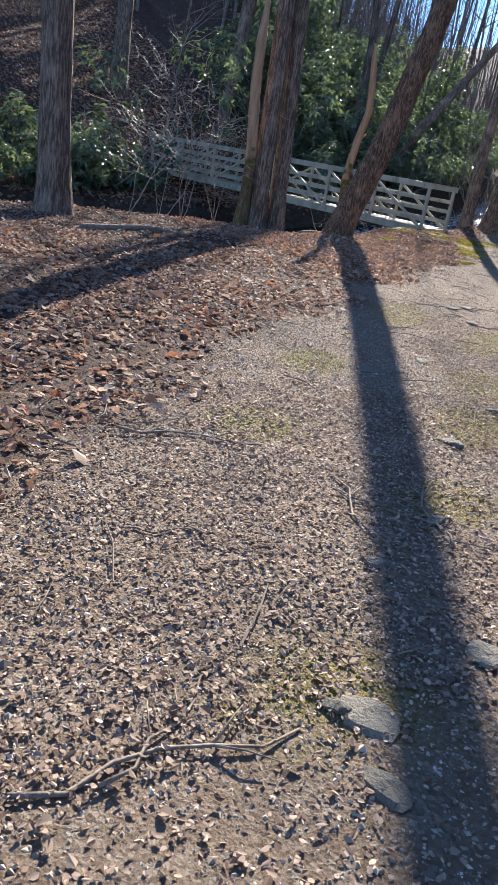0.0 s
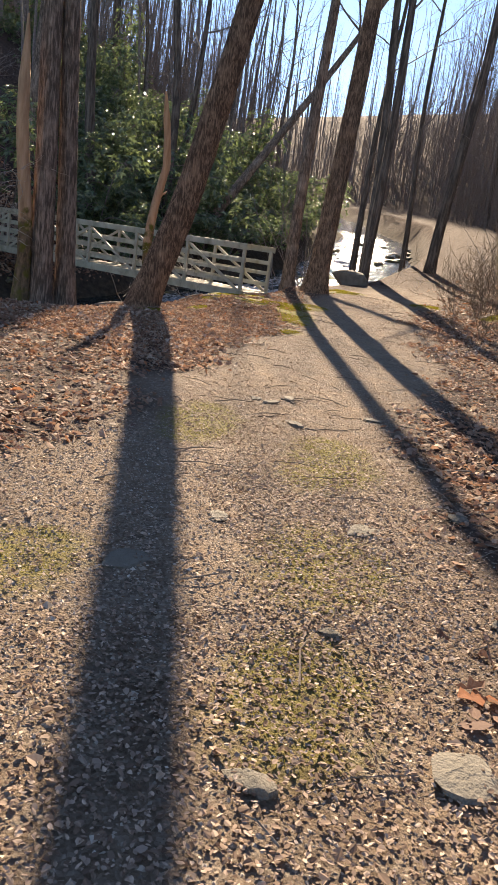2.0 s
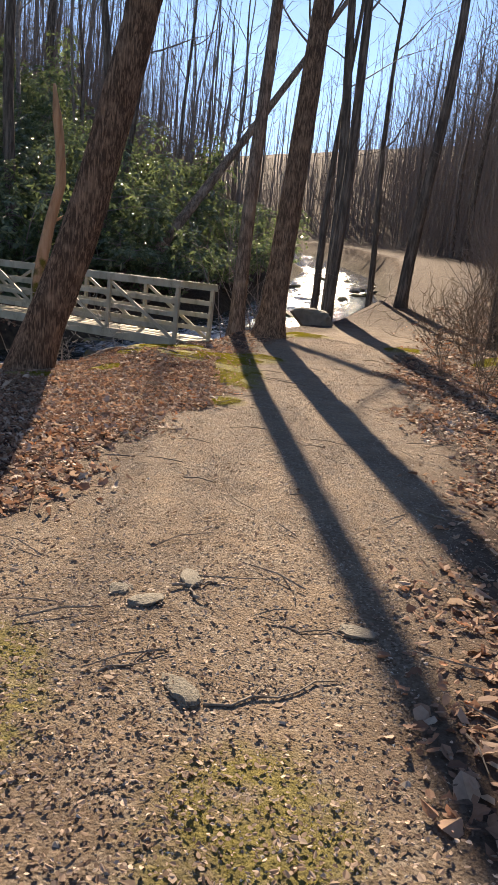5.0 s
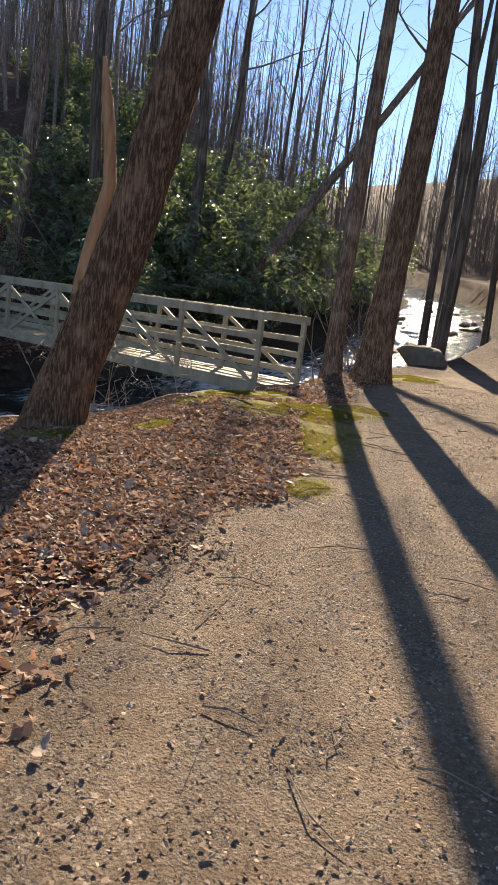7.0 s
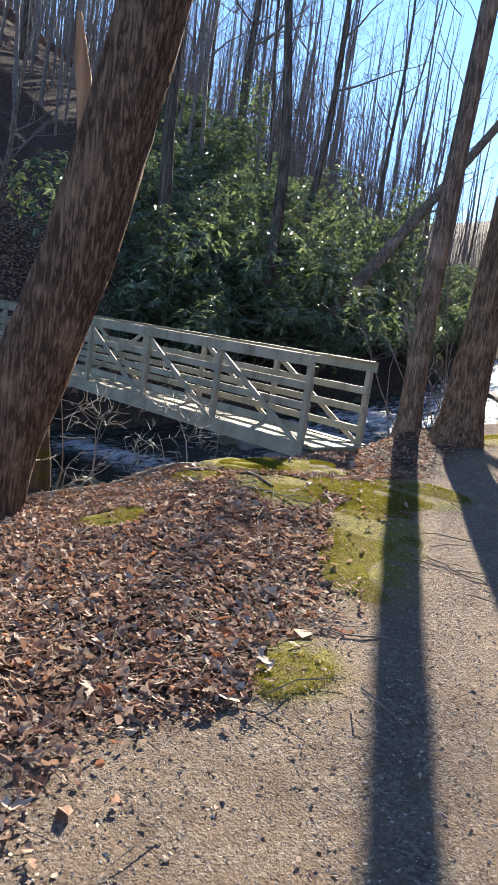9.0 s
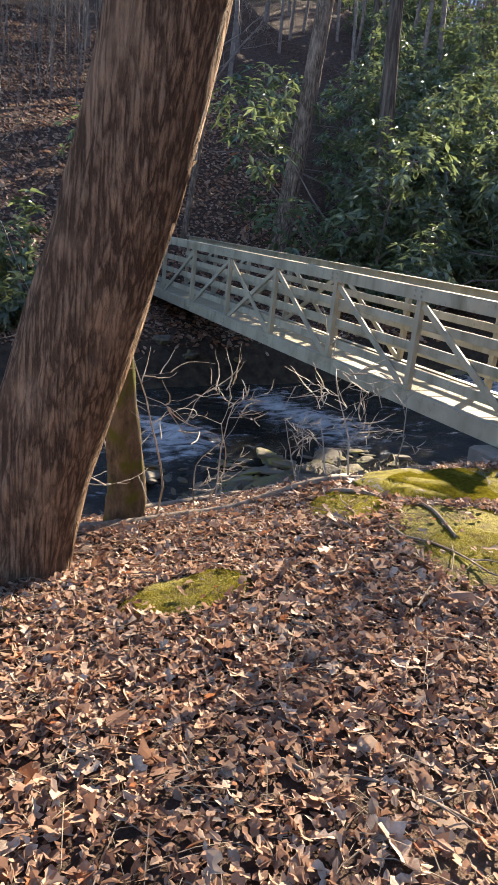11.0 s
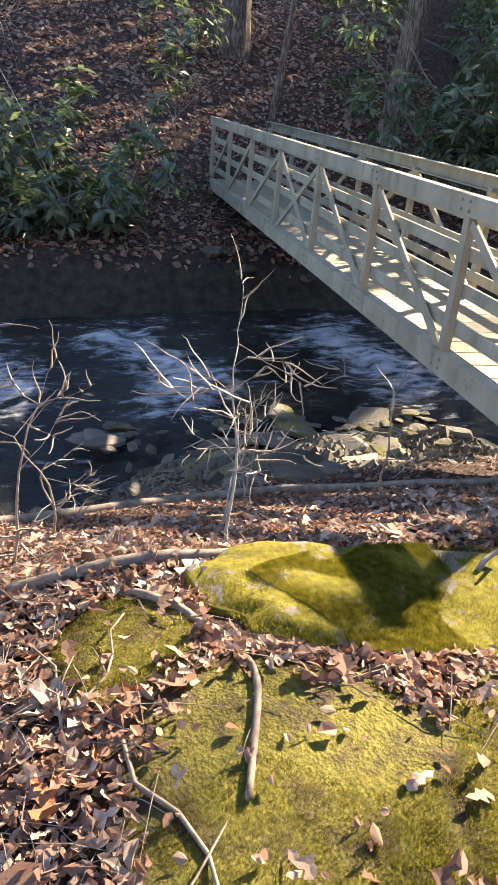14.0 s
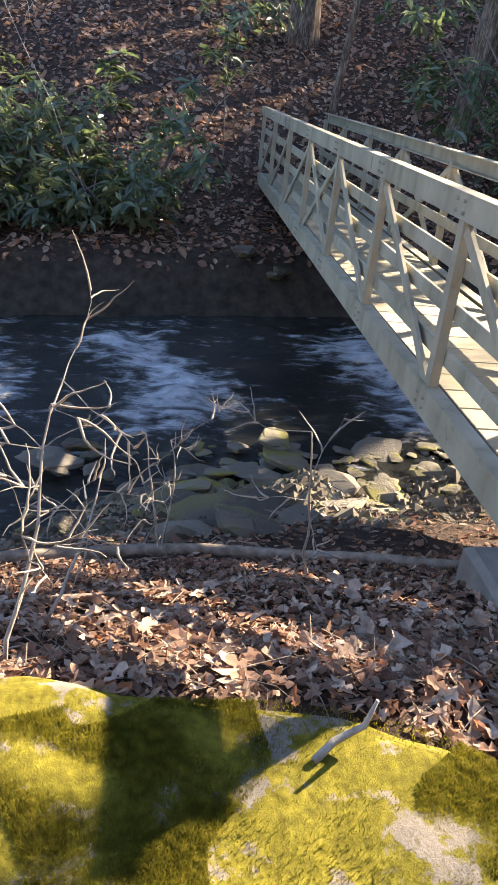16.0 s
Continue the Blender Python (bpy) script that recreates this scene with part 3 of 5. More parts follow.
big_tree("leaning_tree", "thick leaning tree with furrowed brown bark on the bank", [((1.08, -4.74, -0.28), None, 17, 0.285)], BARK_WARM, 11, 6, 0.3, 0.55,
         line=([0, 1.1, 2.2, 3.7, 5.3, 17], [1.08, 1.3, 1.55, 1.85, 2.22, 4.4], [-4.8, -4.54, -4.26, -4.1, -4.0, -3.5]))
big_tree("twin_tree", "two grown-together grey trunks on the stream bank", [((0.72, -6.75, -0.3), (0.0, -0.03), 18, 0.2), ((0.85, -6.3, -0.3), (0.0, -0.045), 18, 0.17)], BARK, 12, 6, 0.35, 0.5)
big_tree("trail_tree", "tall thick tree with deeply furrowed bark beside the trail", [((0.5, 2.75, 0.1), (0.025, 0.04), 22, 0.27)], BARK_WARM, 13, 7, 0.7, 0.5)
big_tree("slender_tree", "slender grey tree at the bridge end", [((-0.5, 2.95, 0.0), (0.0, 0.01), 20, 0.18)], BARK, 14, 6, 0.5, 0.5)
big_tree("far_bank_tree", "pale furrowed tree behind the footbridge", [((-14.2, 4.15, 0.6), (0.0, 0.1), 20, 0.27)], BARK, 15, 6, 0.3, 0.5)
big_tree("hillside_tree", "broad furrowed tree on the leafy slope", [((-17.5, 1.2, 2.3), (0.0, 0.02), 22, 0.36)], BARK, 16, 6, 0.4, 0.5)
big_tree("old_bank_tree", "dark thick tree at the stream edge", [((1.0, -11.5, -0.35), (0.0, -0.02), 19, 0.27)], BARK, 17, 6, 0.4, 0.5)
big_tree("leaning_far_tree", "dark slanting tree across the stream", [((-10.5, 9.5, 0.0), (0.35, 0.55), 14, 0.24)], BARK, 18, 6, 0.3, 0.45)
big_tree("crooked_tree", "thin crooked tree on the far bank", [((-14.3, 1.45, 0.6), (0.0, 0.09), 9, 0.09)], BARK, 19, 5, 0.3, 0.4)


def build_snag():
    snag = tagged(new("dead_snag"), "barkless broken dead trunk with mossy foot", "tree")
    y = np.array([-3.84, -3.84, -3.92, -3.98, -3.9, -3.78, -3.66, -3.72, -3.85])
    z = np.array([-0.5, -0.1, 0.4, 0.9, 1.35, 1.9, 2.4, 3.0, 3.75])
    zz = np.linspace(-0.5, 3.75, 60)
    pts = np.stack([0.47 + 0.02 * np.sin(zz * 3), np.interp(zz, z, y), zz], -1)
    rad = np.interp(zz, [-0.5, 0.2, 1.2, 3.3, 3.75], [0.14, 0.11, 0.088, 0.068, 0.02])
    sh = Shape()
    sh.tube(pts, rad, 22, bark=0.16, seed=5)
    part("trunk", sh.mesh("trunk", SNAGWOOD, True), snag)
    st = Shape()
    st.tube([(0.47, -3.72, 1.85), (0.46, -3.6, 1.9), (0.46, -3.54, 1.95)], [0.03, 0.02, 0.004], 7)
    part("stub", st.mesh("stub", SNAGWOOD, True), snag)


build_snag()


def build_stub():
    stub = tagged(new("broken_stub"), "splintered dead stub beside the twin trunks", "tree")
    zz = np.linspace(-0.5, 4.1, 50)
    pts = np.stack([0.62 + 0.02 * np.sin(zz * 2), -7.08 - 0.05 * zz + 0.03 * np.sin(zz * 1.7), zz], -1)
    sh = Shape()
    sh.tube(pts, np.interp(zz, [-0.5, 0.3, 3.2, 4.1], [0.17, 0.11, 0.085, 0.015]), 18, bark=0.2, seed=15)
    part("trunk", sh.mesh("trunk", SNAGWOOD, True), stub)


build_stub()


def build_woods():
    kinds = [wood_tree(100 + k, 17 + k * 1.2, 0.12 + 0.03 * k) for k in range(5)]
    rs = np.random.RandomState(8)
    spots = []
    fixed = [(-1.6, 9.5), (-2.6, 11.5), (-3.6, 17), (-4.5, 14.0), (-11.0, 9.0), (-12.5, 6.5), (4.5, 6.5), (5.8, 3.8), (6.5, 9), (8.5, 1.5), (-19, 9), (-14.0, 13), (-1.0, 14), (2.8, 13.5)]
    for x, y in fixed:
        spots.append((x, y))
    while len(spots) < 84:
        r, a = rs.uniform(14, 80), rs.uniform(-72, 8)
        x, y = 8 + r * math.sin(radians(a)), -10 + r * math.cos(radians(a))
        d, _ = along(STREAM, np.array([x]), np.array([y]))
        p, _ = along(TRAIL, np.array([x]), np.array([y]))
        if math.hypot(x, y) < 9.5 or abs(d[0]) < 4.6 or abs(p[0]) < 2.6 or (d[0] < 0 and y < 9) or (d[0] < 0 and y < 26 and rs.uniform() < 0.7):
            continue
        if -47 < math.degrees(math.atan2(x - 4, y + 6)) < -27 and rs.uniform() < 0.65:
            continue
        if min((x - u) ** 2 + (y - v) ** 2 for u, v in spots) > 2.2:
            spots.append((x, y))
    for i, (x, y) in enumerate(spots):
        k = rs.randint(5)
        m = pose(x, y, ground_at(x, y), rs.uniform(-2.5, 2.5), rs.uniform(-2.5, 2.5), rs.uniform(0, 360))
        tree = copy_thing(kinds[k], m)
        tree.scale = (rs.uniform(0.8, 1.2),) * 2 + (rs.uniform(0.85, 1.15),)
    for k, t in enumerate(kinds):
        x, y = [(20, 14), (18, -4), (-34, -20), (-30, -28), (24, 4)][k]
        t.matrix_basis = pose(x, y, ground_at(x, y))
    models = []
    for q in range(9):
        far = Shape()
        h, r = rs.uniform(13, 21), rs.uniform(0.07, 0.15)
        pts = trunk_line((0, 0, -0.8), rs.uniform(-0.05, 0.05, 2), h, rs, 7, 0.2)
        far.tube(pts, r * np.linspace(1, 0.15, 7), 5, cap=False)
        for k in range(5 if q < 3 else 6):
            i = rs.randint(2, 7)
            b = rs.uniform(0, 6.283)
            grow(far, rs, pts[i], (math.cos(b), math.sin(b), rs.uniform(0.5, 1.2)), h * rs.uniform(0.15, 0.3), r * (0.16 if q < 3 else 0.35), 1, 3, 3)
        models.append((np.vstack(far.v), np.vstack(far.f)))
    far = Shape()
    rr, aa = 36 + 130 * rs.uniform(0, 1, 1500) ** 1.2, np.radians(rs.uniform(-72, 2, 1500))
    more = np.random.RandomState(77)
    rr, aa = np.append(50 + 50 * more.uniform(0, 1, 330), rr), np.append(np.radians(more.uniform(-27, 4, 330)), aa)
    xx, yy = 8 + rr * np.sin(aa), -10 + rr * np.cos(aa)
    off, dt = along(STREAM, xx, yy)[0], along(TRAIL, xx, yy)[0]
    zz = land(xx, yy)
    kept = np.flatnonzero((np.abs(off) > 5) & (np.abs(dt) > 3))[:1060]
    for i in kept:
        clear = -47 < math.degrees(math.atan2(xx[i] - 4, yy[i] + 6)) < -27
        v, f = models[rs.randint(3) if clear and rs.uniform() < 0.75 else rs.randint(9)]
        b, q = rs.uniform(0, 6.283), rs.uniform(0.75, 1.2)
        turn = np.array([(math.cos(b), -math.sin(b), 0), (math.sin(b), math.cos(b), 0), (0, 0, 1)])
        far.add(v @ turn.T * q + (xx[i], yy[i], zz[i]), f)
    tagged(new("far_woods", far.mesh("far_woods", BRANCH)), "distant bare winter woods on the hillsides", "woods", kind="stuff")


build_woods()


def build_understory():
    rs = np.random.RandomState(55)
    models = []
    for q in range(5):
        sh = Shape()
        for k in range(5):
            a = rs.uniform(0, 6.283)
            grow(sh, rs, (rs.normal(0, 0.3), rs.normal(0, 0.3), -0.1), (math.cos(a) * 0.35, math.sin(a) * 0.35, 1), rs.uniform(1.4, 4.2), 0.013, 1, 3, 4)
        models.append((np.vstack(sh.v), np.vstack(sh.f)))
    rr, aa = 16 + 60 * rs.uniform(0, 1, 2600), np.radians(rs.uniform(-46, 4, 2600))
    xx, yy = 8 + rr * np.sin(aa), -10 + rr * np.cos(aa)
    off, dt = along(STREAM, xx, yy)[0], along(TRAIL, xx, yy)[0]
    zz = land(xx, yy)
    sh = Shape()
    for i in np.flatnonzero(((off > 4.5) & (np.abs(dt) > 2.6)) | ((off < -5) & (yy > 18)))[:1150]:
        v, f = models[rs.randint(5)]
        b, q = rs.uniform(0, 6.283), rs.uniform(0.7, 1.4)
        turn = np.array([(math.cos(b), -math.sin(b), 0), (math.sin(b), math.cos(b), 0), (0, 0, 1)])
        sh.add(v @ turn.T * q + (xx[i], yy[i], zz[i]), f)
    tagged(new("understory", sh.mesh("understory", BRANCH)), "thin leafless undergrowth on the wooded slopes", "undergrowth", kind="stuff")


build_understory()


def build_twig_haze():
    """Slender saplings and bare twigs that veil the wooded slopes, each a bunch of thin three-sided slivers."""
    rs = np.random.RandomState(66)
    m = 26000
    rr, aa = 22 + 100 * rs.uniform(0, 1, m), np.radians(rs.uniform(-82, 8, m))
    xx, yy = 8 + rr * np.sin(aa), -10 + rr * np.cos(aa)
    off, dt = along(STREAM, xx, yy)[0], along(TRAIL, xx, yy)[0]
    keep = np.flatnonzero(((off > 5) & (dt > 3) & (yy > 7)) | ((off < -9) & (yy > 20) & (rs.uniform(0, 1, m) < 0.85)) | ((off < -15) & (yy < 1)))[:11000]
    n, q = len(keep), 17
    base = np.stack([xx[keep], yy[keep], land(xx[keep], yy[keep]) - 0.1], -1)
    tall = rs.uniform(2.5, 19, (n, 1)) * rs.uniform(0.6, 1, (n, 1)) * np.where((off[keep] < 0) & (rr[keep] < 48), 0.5, 1.0)[:, None]
    lean = np.concatenate([rs.normal(0, 0.07, (n, 2)), np.ones((n, 1))], 1)
    at = rs.uniform(0.2, 0.97, (n, q))
    start = base[:, None] + lean[:, None] * (tall * at)[..., None]
    way = rs.normal(0, 1, (n, q, 3)) * np.array((1, 1, 0.4)) + np.array((0, 0, 0.75))
    way /= np.linalg.norm(way, axis=-1)[..., None]
    end = start + way * (tall * rs.uniform(0.1, 0.34, (n, q)) * (1.15 - at))[..., None]
    start, end = np.concatenate([base[:, None], start], 1), np.concatenate([(base + lean * tall)[:, None], end], 1)
    wide = np.concatenate([0.0032 * tall, np.full((n, q), 0.014)], 1)[..., None]
    a = rs.uniform(0, 6.283, (n, q + 1))
    ring = [start + wide * np.stack([np.cos(a + k * 2.094), np.sin(a + k * 2.094), 0 * a], -1) for k in range(3)]
    v = np.stack(ring + [end], 2).reshape(-1, 3)
    i = np.arange(n * (q + 1))[:, None, None] * 4
    f = (i + np.array([(0, 1, 3), (1, 2, 3), (2, 0, 3)])[None]).reshape(-1, 3)
    tagged(new("twig_haze", mesh_of("twig_haze", v, f, BRANCH)), "grey bare saplings and twigs on the wooded slopes", "undergrowth", kind="stuff")


build_twig_haze()


# ---- evergreen shrubs ----
def leaf_cluster(rs, centres, ways, length=0.23, count=7):
    """Whorls of long drooping leaves: folded quads."""
    n = len(centres)
    c = np.repeat(centres, count, 0)
    w = np.repeat(ways, count, 0)
    k = n * count
    side = np.cross(w, rs.normal(0, 1, (k, 3)))
    side /= np.linalg.norm(side, axis=1)[:, None] + 1e-9
    out = side + w * rs.uniform(-0.25, 0.5, (k, 1)) + np.array((0, 0, -0.28))
    out /= np.linalg.norm(out, axis=1)[:, None]
    across = np.cross(out, w + rs.normal(0, 0.25, (k, 3)))
    across /= np.linalg.norm(across, axis=1)[:, None] + 1e-9
    up = np.cross(across, out)
    ln = length * rs.uniform(0.7, 1.25, (k, 1))
    wd = ln * 0.17
    a = c + out * 0.01
    m = c + out * ln * 0.5
    tip = c + out * ln - np.array((0, 0, 0.015))
    l, r = m + across * wd + up * 0.012, m - across * wd + up * 0.012
    v = np.stack([a, l, tip, r], 1).reshape(-1, 3)
    i = np.arange(k)[:, None] * 4
    return v, np.concatenate([i + [0, 2, 1, 1], i + [0, 3, 2, 2]], 0)


def shrub(seed, height, spread, whorls):
    bush = new("evergreen_shrub")
    rs = np.random.RandomState(seed)
    stems, tips = Shape(), []
    for k in range(7):
        a = rs.uniform(0, 6.283)
        p, w = np.array((0.15 * math.cos(a), 0.15 * math.sin(a), -0.15)), np.array((math.cos(a) * 0.35, math.sin(a) * 0.35, 1.0))
        pts = [p]
        for j in range(6):
            w = w + rs.normal(0, 0.22, 3) + np.array((math.cos(a), math.sin(a), 0)) * 0.12
            w /= np.linalg.norm(w)
            p = p + w * height / 6
            pts.append(p)
        stems.tube(pts, np.linspace(0.035, 0.008, 7), 5, cap=False)
        tips += pts[2:]
    tips = np.array(tips)
    lumps = tips[rs.randint(len(tips), size=15)] + rs.normal(0, 0.2 * spread, (15, 3))
    pick = lumps[rs.randint(15, size=whorls)]
    blob = rs.normal(0, 1, (whorls, 3))
    blob /= np.linalg.norm(blob, axis=1)[:, None]
    centres = pick + blob * rs.uniform(0.3, 1.0, (whorls, 1)) ** 0.5 * np.array((spread, spread, spread * 0.85)) * 0.42
    centres[:, 2] = np.maximum(centres[:, 2], 0.12)
    ways = blob * 0.7 + np.array((0, 0, 0.75))
    ways /= np.linalg.norm(ways, axis=1)[:, None]
    for c, w, q in zip(centres[::6], ways[::6], pick[::6]):
        stems.tube([q, (q + c) / 2 - (0, 0, 0.03), c], [0.009, 0.007, 0.004], 3, cap=False)
    v, f = leaf_cluster(rs, centres, ways)
    sh = Shape()
    sh.add(v, f)
    part("stem", stems.mesh("stem", BRANCH), bush)
    part("foliage", sh.mesh("foliage", LEAF), bush)
    return tagged(bush, "dense evergreen shrub with long glossy drooping leaves", "shrub", "evergreen shrubs")


def sprig(seed, height):
    """A thin young evergreen: one bare stem with a few drooping whorls at its top."""
    bush = new("evergreen_sapling")
    rs = np.random.RandomState(seed)
    stems, tips = Shape(), []
    line = np.array([(0.05 * math.sin(4 * t + seed), 0.05 * math.cos(3 * t), height * t - 0.1) for t in np.linspace(0, 1, 9)])
    stems.tube(line, np.linspace(0.014, 0.006, 9), 5, cap=False)
    for k in range(11):
        a, q = rs.uniform(0, 6.283), line[rs.randint(5, 9)]
        tip = q + np.array((math.cos(a), math.sin(a), rs.uniform(0.1, 0.9))) * rs.uniform(0.12, 0.34)
        stems.tube([q, (q + tip) / 2 - (0, 0, 0.02), tip], [0.006, 0.005, 0.004], 4, cap=False)
        tips.append(tip)
    tips = np.array(tips + [line[-1]])
    ways = rs.normal(0, 0.3, tips.shape) + np.array((0, 0, 1.0))
    ways /= np.linalg.norm(ways, axis=1)[:, None]
    v, f = leaf_cluster(rs, tips, ways, 0.27, 11)
    sh = Shape()
    sh.add(v, f)
    part("stem", stems.mesh("stem", BRANCH), bush)
    part("foliage", sh.mesh("foliage", LEAF), bush)
    return tagged(bush, "thin young evergreen with drooping glossy leaves on the slope", "shrub", "evergreen saplings")


def build_shrubs():
    rs = np.random.RandomState(31)
    kinds = [shrub(40, 2.2, 1.5, 300), shrub(41, 3.2, 1.7, 400), shrub(42, 4.2, 1.9, 560), shrub(43, 1.4, 1.0, 110), shrub(44, 5.8, 2.4, 760), sprig(46, 1.6), sprig(47, 2.2)]
    spots = []
    for k in range(1500):
        x, y = rs.uniform(-34, -6), rs.uniform(4.5, 30)
        d, arc = along(STREAM, np.array([x]), np.array([y]))
        if not -24 < d[0] < -3.6 or y < 5.2 + 0.42 * max(-11 - x, 0) or (y > 20 and d[0] < -12) or (x < -16 and y < 10 + 0.5 * (-16 - x)):
            continue
        if spots and min((x - u) ** 2 + (y - v) ** 2 for u, v, _ in spots) < 2.9:
            continue
        spots.append((x, y, 1 if d[0] > -5 or x < -17 else 2 if d[0] > -6.5 or y > 22 else rs.choice([2, 4, 4])))
    for x, y in ((-9.9, -5.0), (-10.0, -6.5), (-11.5, -8.0), (-12.4, -6.0), (-11.2, -10), (-9.8, -8.6), (-10.6, -4.2), (-10.2, -3.5), (-9.7, -4.5), (-9.5, -5.8), (-10.9, -2.9)):
        spots.append((x, y, rs.choice([0, 3])))
    spots += [(-10.3, -2.2, 3), (-17, 9, 2), (-19, 11, 2), (-21, 12.5, 2), (-18.5, 13, 4), (-23.5, 15, 2), (-16, 10.5, 4), (-20, 15.5, 4)]
    spots += [(-14.0, 3.2, 5), (-13.0, -0.75, 6), (-12.2, -2.6, 5), (-15.5, 4.6, 6)]
    for x, y in ((-9, -14), (-12, -13), (-11, -17), (-14, -11), (-13, -20), (-10, -22), (-16, -15), (-14, -8), (-15, -22)):
        spots.append((x, y, rs.choice([1, 2])))
    used = set()
    for x, y, k in spots:
        m = pose(x, y, ground_at(x, y), rs.uniform(-5, 5), rs.uniform(-5, 5), rs.uniform(0, 360))
        if k not in used:
            used.add(k)
            kinds[k].matrix_basis = m
            continue
        ob = copy_thing(kinds[k], m)
        ob.scale = (rs.uniform(0.85, 1.2),) * 3


build_shrubs()


# ---- stones ----
def stone_mesh(name, seed, size, material, flat=1.0, rings=9, sides=14):
    """A worn stone: a rounded, dented lump with its base near z = 0."""
    rs = np.random.RandomState(seed)
    th = np.linspace(0.02, math.pi - 0.02, rings)[:, None]
    ph = np.linspace(0, 2 * math.pi, sides, endpoint=False)[None]
    p = np.stack([np.sin(th) * np.cos(ph), np.sin(th) * np.sin(ph), np.cos(th) + 0 * ph], -1)
    p = np.sign(p) * np.abs(p) ** 0.6
    for k in range(12):
        n = rs.normal(0, 1, 3)
        n /= np.linalg.norm(n)
        cut = rs.uniform(0.5, 0.9)
        h = p @ n
        p = p - np.maximum(h - cut, 0)[..., None] * n
    p = p * (1 + 0.035 * rs.normal(0, 1, p.shape[:2])[..., None])
    p = p * np.array(size) * 0.5
    p[..., 2] += size[2] * 0.3
    i = np.arange(rings - 1)[:, None] * sides
    j = np.arange(sides)[None]
    q = np.stack([i + sides + j, i + sides + (j + 1) % sides, i + (j + 1) % sides, i + j], -1).reshape(-1, 4)
    sh = Shape()
    v = p.reshape(-1, 3)
    c = len(v)
    v = np.vstack([v, p[0].mean(0), p[-1].mean(0)])
    t = (rings - 1) * sides
    caps = [[k, (k + 1) % sides, c, c] for k in range(sides)] + [[t + (k + 1) % sides, t + k, c + 1, c + 1] for k in range(sides)]
    sh.add(v, np.vstack([q, caps]))
    return sh.mesh(name, material)


def put(name, me, x, y, label, category, group="", sink=0.0, turn=(0, 0, 0), scale=(1, 1, 1), z=None):
    ob = new(name, me)
    zz = ground_at(x, y) if z is None else z
    ob.matrix_basis = pose(x, y, zz - sink, *turn) @ Matrix.Diagonal((*scale, 1))
    return tagged(ob, label, category, group)


def build_stones():
    flat = [stone_mesh("flat_stone", 200 + k, (0.3, 0.2, 0.05), ROCK, sides=12, rings=7) for k in range(3)]
    trail = [(11.69, -16.26, 0.8), (11.62, -16.3, 0.35), (11.89, -16.42, 0.65), (11.75, -15.62, 0.7), (11.12, -15.48, 0.45), (9.09, -13.06, 1.0), (8.94, -12.2, 0.65), (9.64, -11.72, 0.95), (10.83, -13.3, 1.1), (10.38, -13.85, 0.6),
             (7.34, -8.96, 0.9), (7.37, -9.37, 0.85), (7.2, -9.33, 0.6), (7.97, -9.84, 0.9), (8.24, -8.87, 0.8), (9.9, -10.9, 0.7), (10.6, -12.2, 0.5), (11.0, -14.9, 0.45), (10.1, -12.9, 0.4)]
    rs = np.random.RandomState(3)
    for x, y, s in trail:
        put("flat_stone", flat[rs.randint(3)], x, y, "flat pale stone half sunk in the gravel trail", "stone", "trail stones", 0.008, (0, 0, rs.uniform(0, 360)), (s, s * rs.uniform(0.8, 1.2), 1))
    put("boulder", stone_mesh("boulder", 220, (0.32, 0.24, 0.2), ROCK), 11.2, -14.0, "brown boulder beside the trail", "stone", "", 0.03, (0, 0, 40))
    put("boulder", stone_mesh("boulder", 221, (1.3, 0.9, 0.75), ROCK), -0.9, 7.3, "big grey boulder at the stream bend", "stone", "", 0.1, (0, 0, 20))
    for x, y, s in ((4.6, 7.0, 0.5), (5.3, 6.4, 0.4), (4.1, 8.4, 0.6), (-2.0, 5.2, 0.8), (-1.7, 6.6, 0.6)):
        put("boulder", flat[0] if s < 0 else stone_mesh("boulder", int(222 + x * 10), (s, s * 0.8, s * 0.7), ROCK), x, y, "rounded grey boulder on the bank", "stone", "bank boulders", 0.06, (0, 0, rs.uniform(0, 360)))
    slabs = [stone_mesh("creek_stone", 240 + k, (0.62, 0.4, 0.11), m, rings=8, sides=14) for k, m in enumerate((ROCK_WET_SHADED, ROCK_WET_SHADED, ROCK, ROCK_MOSSY))]
    near = [(-2.3, -1.08, 1.9), (-2.75, -1.0, 1.0), (-2.76, -1.53, 1.1), (-3.56, -1.39, 1.3), (-4.07, -1.8, 1.1), (-4.35, -1.21, 0.9), (-3.75, -0.72, 1.0), (-4.19, -0.12, 1.2), (-4.15, 0.55, 1.1), (-1.85, -2.58, 0.4), (-3.2, -1.9, 1.0)]
    for x, y, s in near:
        k = rs.randint(2)
        put("creek_stone", slabs[k], x, y, "dark wet slab of rock at the water's edge", "stone", "creek stones", 0.05, (rs.uniform(-10, 10), rs.uniform(-10, 10), rs.uniform(0, 360)), (s, s, s * rs.uniform(0.8, 1.4)))
    n = 0
    while n < 185:
        x, y = rs.uniform(-4.9, -1.6), rs.uniform(-2.6, 1.4)
        d, arc = along(STREAM, np.array([x]), np.array([y]))
        if not 1.7 < d[0] < 3.9:
            continue
        s = rs.uniform(0.14, 0.42 if n % 4 else 1.1)
        # Sun and shade put into the colour: paler stones where lit, mostly dark elsewhere.
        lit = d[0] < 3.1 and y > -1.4
